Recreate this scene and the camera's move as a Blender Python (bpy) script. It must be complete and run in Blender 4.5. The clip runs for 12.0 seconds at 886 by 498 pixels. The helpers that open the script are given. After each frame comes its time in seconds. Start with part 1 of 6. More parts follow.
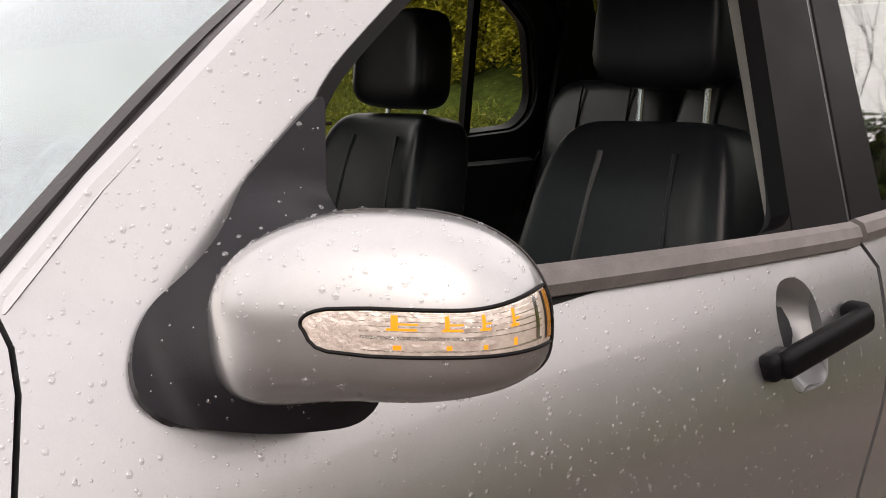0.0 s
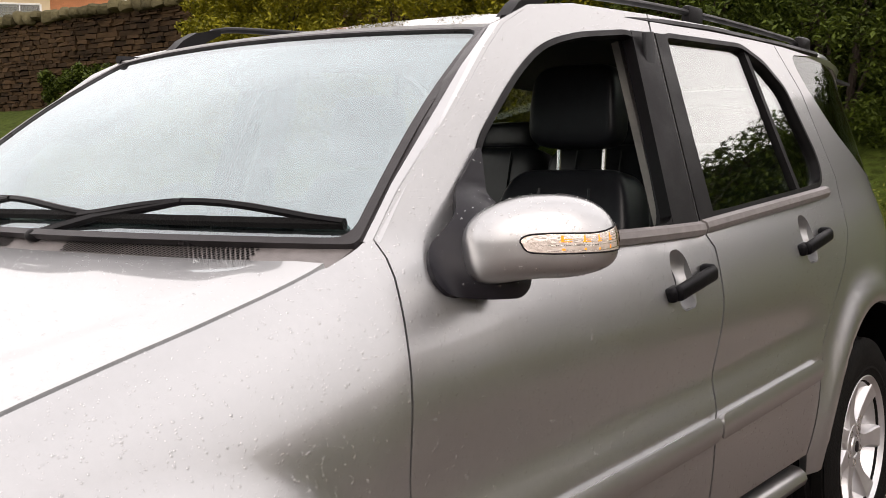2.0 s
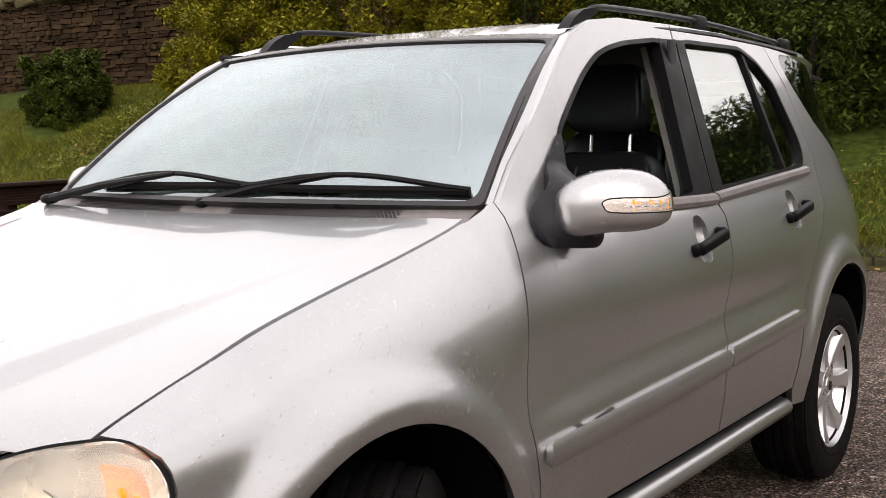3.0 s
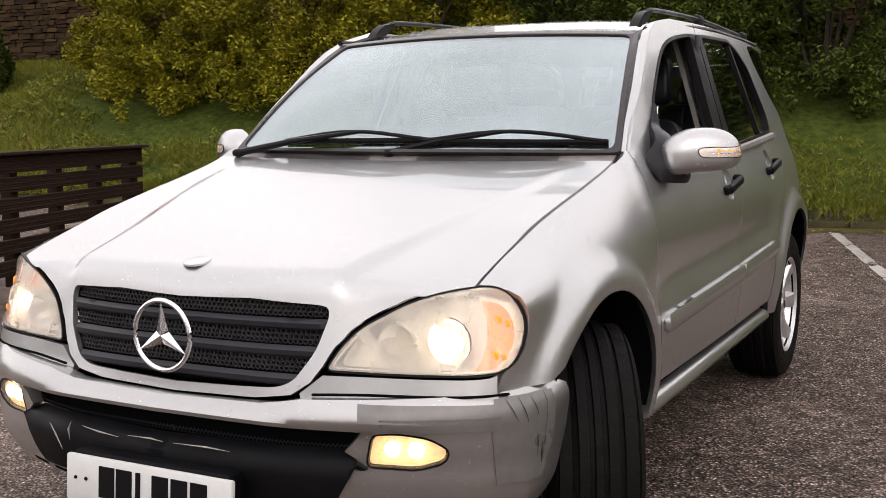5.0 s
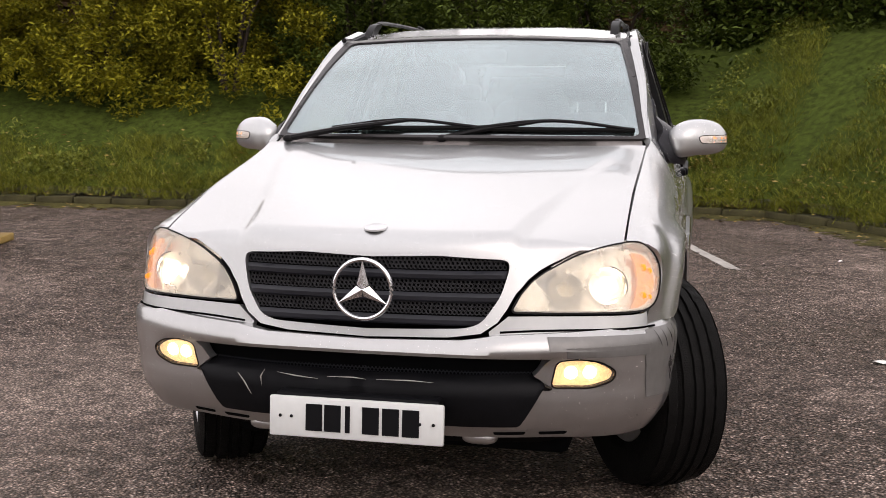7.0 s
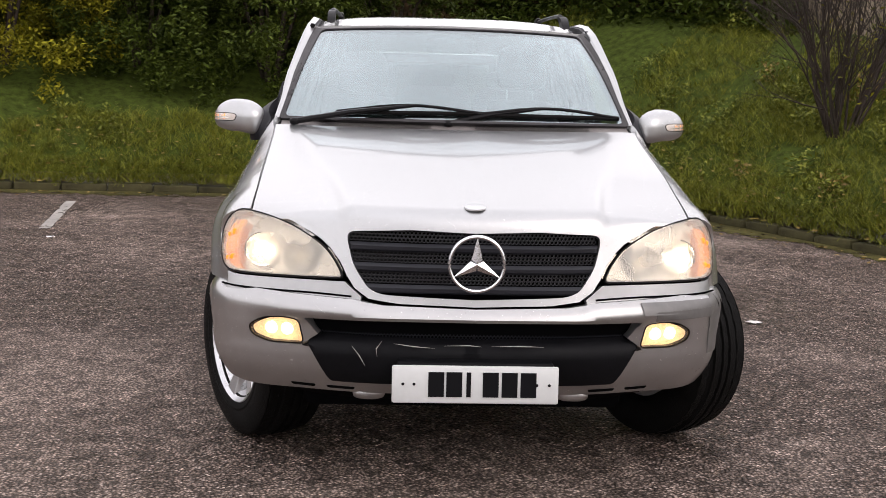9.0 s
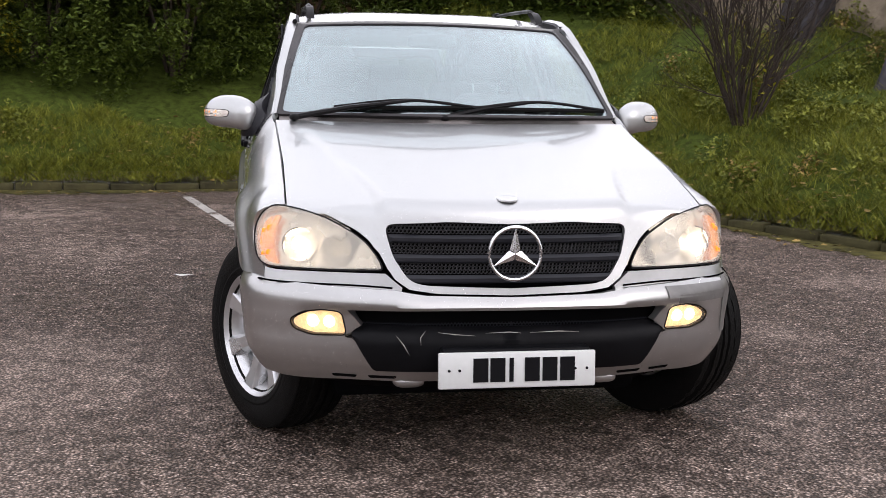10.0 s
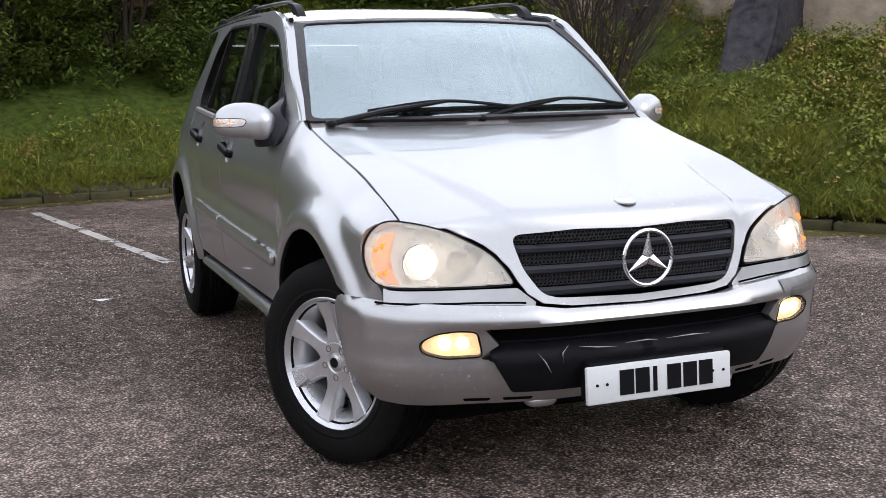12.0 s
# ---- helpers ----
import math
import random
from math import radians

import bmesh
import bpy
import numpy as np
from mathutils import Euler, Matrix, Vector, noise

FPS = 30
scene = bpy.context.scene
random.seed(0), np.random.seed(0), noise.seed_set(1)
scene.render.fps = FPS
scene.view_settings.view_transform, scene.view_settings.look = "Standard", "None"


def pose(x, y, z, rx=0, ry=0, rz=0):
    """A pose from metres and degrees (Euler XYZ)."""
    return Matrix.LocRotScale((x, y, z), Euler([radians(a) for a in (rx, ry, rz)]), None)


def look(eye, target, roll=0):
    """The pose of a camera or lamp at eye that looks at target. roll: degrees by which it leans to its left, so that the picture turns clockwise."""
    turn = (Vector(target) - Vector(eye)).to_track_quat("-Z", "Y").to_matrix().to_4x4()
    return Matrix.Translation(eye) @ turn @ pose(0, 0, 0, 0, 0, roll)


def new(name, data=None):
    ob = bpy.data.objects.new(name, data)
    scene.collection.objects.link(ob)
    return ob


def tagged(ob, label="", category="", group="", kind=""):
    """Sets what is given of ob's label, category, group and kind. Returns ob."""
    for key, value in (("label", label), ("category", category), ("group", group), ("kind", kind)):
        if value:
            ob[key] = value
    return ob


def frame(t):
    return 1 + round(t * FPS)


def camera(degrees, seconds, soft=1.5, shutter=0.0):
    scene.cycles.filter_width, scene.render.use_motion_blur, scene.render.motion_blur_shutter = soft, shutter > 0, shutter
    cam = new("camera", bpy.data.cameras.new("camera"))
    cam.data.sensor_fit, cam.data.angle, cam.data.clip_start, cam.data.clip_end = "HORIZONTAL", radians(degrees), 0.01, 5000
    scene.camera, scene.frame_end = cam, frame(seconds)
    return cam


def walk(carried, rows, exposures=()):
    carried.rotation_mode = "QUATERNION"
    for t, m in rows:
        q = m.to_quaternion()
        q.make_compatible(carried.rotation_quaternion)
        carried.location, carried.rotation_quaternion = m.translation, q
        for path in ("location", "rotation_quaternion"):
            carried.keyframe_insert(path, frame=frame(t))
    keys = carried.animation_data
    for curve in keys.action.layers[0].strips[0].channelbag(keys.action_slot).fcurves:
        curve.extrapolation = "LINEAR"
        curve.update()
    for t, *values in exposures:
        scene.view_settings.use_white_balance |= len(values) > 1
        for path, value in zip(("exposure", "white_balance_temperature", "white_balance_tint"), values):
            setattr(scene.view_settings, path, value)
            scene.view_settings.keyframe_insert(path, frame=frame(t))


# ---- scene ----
cam = camera(43.7, 12.0, soft=0.6)
PATH = [
    (0, (1.619, 0.255, 1.375), (0.115, 1.540, 1.078), -0.6),
    (0.5, (1.687, 0.034, 1.371), (0.297, 1.460, 1.175), -0.4),
    (1, (1.810, -0.242, 1.365), (0.481, 1.247, 1.232), -0.9),
    (1.5, (1.947, -0.538, 1.366), (0.655, 0.982, 1.221), -1.0),
    (2, (1.976, -0.854, 1.349), (0.763, 0.727, 1.181), -0.8),
    (2.5, (2.022, -1.167, 1.339), (0.852, 0.446, 1.160), -0.7),
    (3, (2.086, -1.541, 1.352), (0.941, 0.088, 1.155), -0.7),
    (3.2, (2.082, -1.656, 1.366), (0.952, -0.019, 1.159), -0.7),
    (4.8, (1.929, -2.738, 1.322), (0.977, -0.994, 1.090), -0.4),
    (5, (1.864, -2.881, 1.317), (0.955, -1.115, 1.082), -0.4),
    (5.5, (1.665, -3.173, 1.306), (0.874, -1.352, 1.066), -0.1),
    (6, (1.436, -3.451, 1.300), (0.765, -1.583, 1.056), 0.2),
    (6.5, (1.232, -3.696, 1.310), (0.662, -1.794, 1.062), 0.1),
    (7, (0.936, -3.875, 1.302), (0.500, -1.938, 1.057), 0.3),
    (7.2, (0.790, -3.937, 1.313), (0.415, -1.988, 1.061), 0.6),
    (8.8, (-0.214, -4.256, 1.320), (-0.146, -2.276, 1.047), 1.5),
    (9, (-0.298, -4.268, 1.310), (-0.191, -2.289, 1.038), 1.5),
    (9.5, (-0.579, -4.325, 1.324), (-0.354, -2.358, 1.041), 1.6),
    (10, (-0.851, -4.322, 1.312), (-0.515, -2.371, 1.030), 1.0),
    (10.5, (-1.140, -4.255, 1.319), (-0.695, -2.327, 1.031), 0.6),
    (11, (-1.390, -4.136, 1.324), (-0.854, -2.231, 1.032), 0.3),
    (11.5, (-1.624, -3.954, 1.320), (-1.001, -2.075, 1.032), -0.5),
    (12, (-1.891, -3.776, 1.343), (-1.159, -1.939, 1.047), -1.0),
]
walk(cam, [(t, look(eye, target, roll)) for t, eye, target, roll in PATH],
     [(0, 0.06, 7050, 20), (3, 0.03, 6850, 18), (6, -0.08, 6750, 18), (9, -0.05, 6550, 18), (12, 0.0, 5950, 15)])

# ---- light ----
world = bpy.data.worlds.new("world")
scene.world = world
world.use_nodes = True
wn, wl = world.node_tree.nodes, world.node_tree.links
sky = wn.new("ShaderNodeTexSky")
sky.sky_type, sky.sun_disc = "NISHITA", False
SUN_EL, SUN_AZ = radians(38), radians(140)
sky.sun_elevation, sky.sun_rotation = SUN_EL, SUN_AZ
sky.air_density, sky.dust_density, sky.ozone_density = 1.0, 6.0, 1.0
way, split, rise = wn.new("ShaderNodeTexCoord"), wn.new("ShaderNodeSeparateXYZ"), wn.new("ShaderNodeMapRange")
wl.new(way.outputs["Generated"], split.inputs[0])
rise.inputs["From Min"].default_value, rise.inputs["From Max"].default_value = 0.15, 0.95
wl.new(split.outputs["Z"], rise.inputs["Value"])
cloud, swell = wn.new("ShaderNodeTexNoise"), wn.new("ShaderNodeMapRange")
cloud.inputs["Scale"].default_value, cloud.inputs["Detail"].default_value = 2.2, 5
swell.inputs["From Min"].default_value, swell.inputs["From Max"].default_value, swell.inputs["To Min"].default_value, swell.inputs["To Max"].default_value = 0.3, 0.7, 0.80, 1.20
wl.new(way.outputs["Generated"], cloud.inputs["Vector"]), wl.new(cloud.outputs[0], swell.inputs["Value"])
cover = wn.new("ShaderNodeMixRGB")
cover.inputs[1].default_value, cover.inputs[2].default_value = (11.6, 11.6, 11.5, 1), (11.8, 12.0, 12.2, 1)
wl.new(rise.outputs[0], cover.inputs[0])
lit = wn.new("ShaderNodeMixRGB")
lit.blend_type, lit.inputs[0].default_value = "MULTIPLY", 1.0
wl.new(cover.outputs[0], lit.inputs[1]), wl.new(swell.outputs[0], lit.inputs[2])
hazy = wn.new("ShaderNodeMixRGB")
hazy.inputs[0].default_value = 0.88
wl.new(sky.outputs[0], hazy.inputs[1]), wl.new(lit.outputs[0], hazy.inputs[2])
wl.new(hazy.outputs[0], wn["Background"].inputs[0])
wn["Background"].inputs[1].default_value = 0.15
sun = new("sun", bpy.data.lights.new("sun", "SUN"))
sun.data.energy, sun.data.angle, sun.data.color = 0.5, radians(40), (1.0, 0.97, 0.93)
sun.matrix_world = look((0, 0, 30), Vector((0, 0, 30)) - Vector((math.sin(SUN_AZ) * math.cos(SUN_EL), math.cos(SUN_AZ) * math.cos(SUN_EL), math.sin(SUN_EL))))
scene.view_settings.exposure = 0.0


# ---- materials ----
def mat(name, base, rough=0.5, metal=0.0, vary=0.15, grain=30.0, bump=0.0, bscale=60.0, coat=0.0, trans=0.0, ior=1.45,
        emit=None, power=0.0, tint=None, rvar=0.0, spec=0.5, isle=0.0, obj=0.0):
    m = bpy.data.materials.new(name)
    m.use_nodes = True
    n, l = m.node_tree.nodes, m.node_tree.links
    p = n["Principled BSDF"]
    p.inputs["Roughness"].default_value, p.inputs["Metallic"].default_value = rough, metal
    p.inputs["Coat Weight"].default_value, p.inputs["Coat Roughness"].default_value = coat, 0.04
    p.inputs["Transmission Weight"].default_value, p.inputs["IOR"].default_value = trans, ior
    p.inputs["Specular IOR Level"].default_value = spec
    if emit:
        p.inputs["Emission Color"].default_value, p.inputs["Emission Strength"].default_value = (*emit, 1), power
    co = n.new("ShaderNodeTexCoord")
    big, fine = n.new("ShaderNodeTexNoise"), n.new("ShaderNodeTexNoise")
    big.inputs["Scale"].default_value, fine.inputs["Scale"].default_value = grain * 0.12, grain
    big.inputs["Detail"].default_value, fine.inputs["Detail"].default_value = 3, 4
    for q in (big, fine):
        l.new(co.outputs["Object"], q.inputs["Vector"])
    add = n.new("ShaderNodeMath")
    add.operation = "ADD"
    l.new(big.outputs[0], add.inputs[0]), l.new(fine.outputs[0], add.inputs[1])
    last = add
    for amount, node, sock in ((isle, "ShaderNodeNewGeometry", "Random Per Island"), (obj, "ShaderNodeObjectInfo", "Random")):
        if amount:
            g, ma = n.new(node), n.new("ShaderNodeMath")
            ma.operation = "MULTIPLY_ADD"
            ma.inputs[1].default_value = amount
            l.new(g.outputs[sock], ma.inputs[0]), l.new(last.outputs[0], ma.inputs[2])
            last = ma
    ramp = n.new("ShaderNodeMapRange")
    ramp.inputs["From Min"].default_value, ramp.inputs["From Max"].default_value = 0.55, 1.45 + isle + obj
    l.new(last.outputs[0], ramp.inputs["Value"])
    mix = n.new("ShaderNodeMixRGB")
    lo, hi = [c * (1 - vary) for c in base], [min(1, c * (1 + vary)) for c in (tint or base)]
    mix.inputs[1].default_value, mix.inputs[2].default_value = (*lo, 1), (*hi, 1)
    l.new(ramp.outputs[0], mix.inputs[0]), l.new(mix.outputs[0], p.inputs["Base Color"])
    if rvar:
        rr = n.new("ShaderNodeMapRange")
        rr.inputs["To Min"].default_value, rr.inputs["To Max"].default_value = max(0.02, rough - rvar), min(1, rough + rvar)
        rr.inputs["From Min"].default_value, rr.inputs["From Max"].default_value = 0.35, 0.65
        l.new(big.outputs[0], rr.inputs["Value"]), l.new(rr.outputs[0], p.inputs["Roughness"])
    if bump:
        b, q = n.new("ShaderNodeBump"), n.new("ShaderNodeTexNoise")
        q.inputs["Scale"].default_value, q.inputs["Detail"].default_value = bscale, 5
        b.inputs["Strength"].default_value, b.inputs["Distance"].default_value = bump, 0.01
        l.new(co.outputs["Object"], q.inputs["Vector"]), l.new(q.outputs[0], b.inputs["Height"]), l.new(b.outputs[0], p.inputs["Normal"])
    return m


PAINT = mat("silver_paint", (0.470, 0.474, 0.475), 0.35, 0.90, 0.05, 500, coat=1.0, rvar=0.02)
BUMPER_PAINT = mat("bumper_paint", (0.425, 0.421, 0.418), 0.34, 0.90, 0.06, 300, coat=1.0, rvar=0.03)
COWL = mat("wet_scuttle_plastic", (0.17, 0.155, 0.15), 0.38, 0, 0.3, 40, 0.1, 300, rvar=0.1, spec=0.5)
SAIL_BLACK = mat("satin_black_plastic", (0.010, 0.0095, 0.013), 0.40, 0, 0.2, 60, 0.05, 500, rvar=0.06, spec=0.32)
GRILLE_BLACK = mat("grille_plastic", (0.014, 0.0145, 0.019), 0.36, 0, 0.2, 60, 0.04, 400, rvar=0.08, spec=0.45)
MESH_BLACK = mat("mesh_plastic", (0.030, 0.030, 0.034), 0.42, 0, 0.3, 60, spec=0.5)
BLACK_TRIM = mat("black_trim", (0.0065, 0.006, 0.0065), 0.40, 0, 0.25, 60, 0.05, 500, rvar=0.1, spec=0.16)
BLACK_MATTE = mat("black_plastic", (0.0045, 0.0045, 0.0055), 0.50, 0, 0.3, 50, 0.08, 300, rvar=0.12, spec=0.12)
GREY_TRIM = mat("weathered_trim", (0.028, 0.025, 0.026), 0.36, 0, 0.3, 40, 0.08, 300, rvar=0.1, spec=0.4)
# Near-black for hidden parts; the shade of gaps and recesses is in this colour.
VOID = mat("recess_shade_black", (0.003, 0.003, 0.0035), 0.9, 0, 0.3, spec=0.05)
LEATHER = mat("black_leather", (0.016, 0.017, 0.020), 0.34, 0, 0.3, 40, 0.05, 260, rvar=0.06, spec=0.4)
CABIN = mat("cabin_plastic", (0.016, 0.017, 0.019), 0.6, 0, 0.2, 60, 0.05, 300)
LINING = mat("roof_lining", (0.30, 0.29, 0.27), 0.9, 0, 0.1, 80, 0.2, 400)
CHROME = mat("chrome", (0.80, 0.80, 0.82), 0.22, 1, 0.06, 60, rvar=0.05)
ALLOY = mat("alloy", (0.62, 0.62, 0.63), 0.32, 0.8, 0.1, 40, rvar=0.08)
RUBBER = mat("tyre_rubber", (0.0063, 0.0060, 0.0058), 0.62, 0, 0.4, 25, 0.4, 200, rvar=0.12, spec=0.10)
STEEL = mat("brake_steel", (0.25, 0.23, 0.21), 0.45, 0.8, 0.3, 40)
PLATE_WHITE = mat("plate_white", (0.62, 0.63, 0.62), 0.4, 0, 0.05, 60)
INK = mat("plate_ink", (0.006, 0.006, 0.007), 0.5, 0, 0.2, spec=0.1)
TAPE = mat("duct_tape", (0.17, 0.165, 0.16), 0.36, 0.35, 0.15, 40, 0.06, 60, rvar=0.1)
AMBER = mat("amber_plastic", (0.60, 0.13, 0.012), 0.2, 0.2, 0.7, 60, 0.7, 90, tint=(0.85, 0.42, 0.12), emit=(1.0, 0.20, 0.01), power=0.6)
AMBER_LIT = mat("amber_bulb", (0.8, 0.26, 0.02), 0.3, 0, 0.2, emit=(1.0, 0.28, 0.0), power=0.7)
AMBER_DIM = mat("smoky_amber", (0.42, 0.20, 0.05), 0.2, 0.2, 0.4, 200, 0.2, 160, coat=1.0, emit=(1.0, 0.35, 0.02), power=0.12)
BULB = mat("lit_bulb", (1, 0.9, 0.7), 0.3, 0, 0.0, emit=(1.0, 0.86, 0.62), power=10.0)
FOG_LIT = mat("fog_bulb", (0.8, 0.6, 0.36), 0.25, 0, 0.6, 70, 0.5, 90, emit=(1.0, 0.62, 0.34), power=1.0)
REFLECT = mat("lamp_reflector", (0.84, 0.81, 0.76), 0.2, 0.85, 0.12, 40, 0.3, 60)
LED_CLEAR = mat("indicator_prism", (0.74, 0.68, 0.63), 0.18, 0.45, 0.3, 200, 0.25, 160, coat=1.0, emit=(1.0, 0.55, 0.2), power=0.06)


def clear(name, tint, rough=0.03, f0=0.04, haze=(0.8, 0.8, 0.8), frost=0.0, sheen=(1, 1, 1)):
    """Thin clear sheet: straight-through view with a mirror gloss, and optional haze of age."""
    m = bpy.data.materials.new(name)
    m.use_nodes = True
    n, l = m.node_tree.nodes, m.node_tree.links
    n.remove(n["Principled BSDF"])
    out = n["Material Output"]
    t, g, f, mx = n.new("ShaderNodeBsdfTransparent"), n.new("ShaderNodeBsdfGlossy"), n.new("ShaderNodeLayerWeight"), n.new("ShaderNodeMixShader")
    t.inputs[0].default_value, g.inputs["Roughness"].default_value = (*tint, 1), rough
    g.inputs[0].default_value = (*sheen, 1)
    f.inputs["Blend"].default_value = 0.5
    pw, sc = n.new("ShaderNodeMath"), n.new("ShaderNodeMapRange")
    pw.operation, pw.inputs[1].default_value = "POWER", 5.0
    sc.inputs["To Min"].default_value, sc.inputs["To Max"].default_value = f0, 1.0
    l.new(f.outputs["Facing"], pw.inputs[0]), l.new(pw.outputs[0], sc.inputs["Value"]), l.new(sc.outputs[0], mx.inputs[0])
    l.new(t.outputs[0], mx.inputs[1]), l.new(g.outputs[0], mx.inputs[2])
    last = mx
    if frost:
        d, m2 = n.new("ShaderNodeBsdfTranslucent"), n.new("ShaderNodeMixShader")
        no, co, rg = n.new("ShaderNodeTexNoise"), n.new("ShaderNodeTexCoord"), n.new("ShaderNodeMapRange")
        d.inputs[0].default_value = (*haze, 1)
        dif, both = n.new("ShaderNodeBsdfDiffuse"), n.new("ShaderNodeMixShader")
        dif.inputs[0].default_value, both.inputs[0].default_value = (*haze, 1), 0.5
        l.new(d.outputs[0], both.inputs[1]), l.new(dif.outputs[0], both.inputs[2])
        no.inputs["Scale"].default_value, no.inputs["Detail"].default_value = 7, 5
        rg.inputs["To Min"].default_value, rg.inputs["To Max"].default_value = frost * 0.5, frost * 1.5
        l.new(co.outputs["Object"], no.inputs["Vector"]), l.new(no.outputs[0], rg.inputs["Value"])
        l.new(rg.outputs[0], m2.inputs[0]), l.new(mx.outputs[0], m2.inputs[1]), l.new(both.outputs[0], m2.inputs[2])
        last = m2
    l.new(last.outputs[0], out.inputs["Surface"])
    return m


GLASS = clear("window_glass", (0.80, 0.86, 0.82), 0.02, f0=0.26)
SCREEN = clear("windscreen_glass", (0.72, 0.80, 0.79), 0.02, f0=0.28, sheen=(0.89, 0.97, 1.0))
CLEAR_GLASS = clear("clear_window_glass", (0.94, 0.97, 0.94), 0.02, f0=0.05)
DARK_GLASS = clear("privacy_glass", (0.50, 0.55, 0.50), 0.02, f0=0.08)
LENS = clear("headlamp_lens", (0.96, 0.94, 0.89), 0.05, f0=0.06, frost=0.26, haze=(0.93, 0.88, 0.80))
CLEAR = clear("small_lens", (0.96, 0.93, 0.86), 0.04, f0=0.05, frost=0.05)
WATER = clear("water_drop", (0.93, 0.93, 0.93), 0.02, f0=0.13)


# ---- building helpers ----
def spline(*pts):
    """Smooth monotone curve through a few control values."""
    xs, ys = [p[0] for p in pts], [p[1] for p in pts]
    d = [(ys[i + 1] - ys[i]) / (xs[i + 1] - xs[i]) for i in range(len(xs) - 1)]
    m = [d[0]] + [0 if a * b <= 0 else 2 * a * b / (a + b) for a, b in zip(d, d[1:])] + [d[-1]]

    def f(x):
        x = min(max(x, xs[0]), xs[-1])
        i = 0
        while i < len(xs) - 2 and x > xs[i + 1]:
            i += 1
        h = xs[i + 1] - xs[i]
        t = (x - xs[i]) / h
        return (1 + 2 * t) * (1 - t) ** 2 * ys[i] + t * (1 - t) ** 2 * h * m[i] + t * t * (3 - 2 * t) * ys[i + 1] + t * t * (t - 1) * h * m[i + 1]
    return f


def smooth(a, b, x):
    t = min(max((x - a) / (b - a), 0), 1)
    return t * t * (3 - 2 * t)


def part(name, bm, material, parent=None, label="", sharp=38, flat=False):
    """Links a bmesh (or a mesh) as one object, under a thing or a part."""
    if isinstance(bm, bmesh.types.BMesh):
        me = bpy.data.meshes.new(name)
        bm.to_mesh(me)
        bm.free()
    else:
        me = bm
    if not me.materials:
        me.materials.append(material)
    if not flat:
        me.polygons.foreach_set("use_smooth", [True] * len(me.polygons))
        me.set_sharp_from_angle(angle=radians(sharp))
    ob = new(name, me)
    if parent:
        ob.parent = parent
    return tagged(ob, label)


def thing(name, label, category, group="", kind="", at=None):
    ob = new(name)
    ob.empty_display_size = 0.1
    if at is not None:
        ob.matrix_basis = at
    return tagged(ob, label, category, group, kind)


def dense(pts, step, closed=True):
    out = []
    n = len(pts)
    for i in range(n if closed else n - 1):
        a, b = Vector(pts[i]), Vector(pts[(i + 1) % n])
        k = max(1, int((b - a).length / step))
        out += [a.lerp(b, j / k) for j in range(k)]
    if not closed:
        out.append(Vector(pts[-1]))
    return out


def rounded(pts, r=0.02, steps=4):
    """Rounds the corners of a closed outline."""
    out, n = [], len(pts)
    for i in range(n):
        p, a, b = Vector(pts[i]), Vector(pts[i - 1]), Vector(pts[(i + 1) % n])
        ra = min(r, (a - p).length * 0.45)
        rb = min(r, (b - p).length * 0.45)
        s, e = p + (a - p).normalized() * ra, p + (b - p).normalized() * rb
        for j in range(steps + 1):
            t = j / steps
            out.append(s * (1 - t) ** 2 + p * 2 * t * (1 - t) + e * t * t)
    return out


def inset(pts, d):
    """Moves a closed outline inwards by d."""
    n = len(pts)
    area = sum(pts[i][0] * pts[(i + 1) % n][1] - pts[(i + 1) % n][0] * pts[i][1] for i in range(n))
    sg = 1 if area > 0 else -1
    out = []
    for i in range(n):
        a, p, b = Vector(pts[i - 1]), Vector(pts[i]), Vector(pts[(i + 1) % n])
        e = (b - a)
        if e.length < 1e-6:
            out.append(p)
            continue
        e.normalize()
        out.append(p + Vector((-e.y, e.x)) * d * sg)
    return out


def inside(P, px, py):
    x0, y0 = P[:, 0], P[:, 1]
    x1, y1 = np.roll(x0, -1), np.roll(y0, -1)
    c = (y0[None] > py[:, None]) != (y1[None] > py[:, None])
    with np.errstate(divide="ignore", invalid="ignore"):
        xi = (x1 - x0)[None] * (py[:, None] - y0[None]) / (y1 - y0)[None] + x0[None]
    return (np.sum(c & (px[:, None] < xi), axis=1) % 2) == 1


DROPS = []


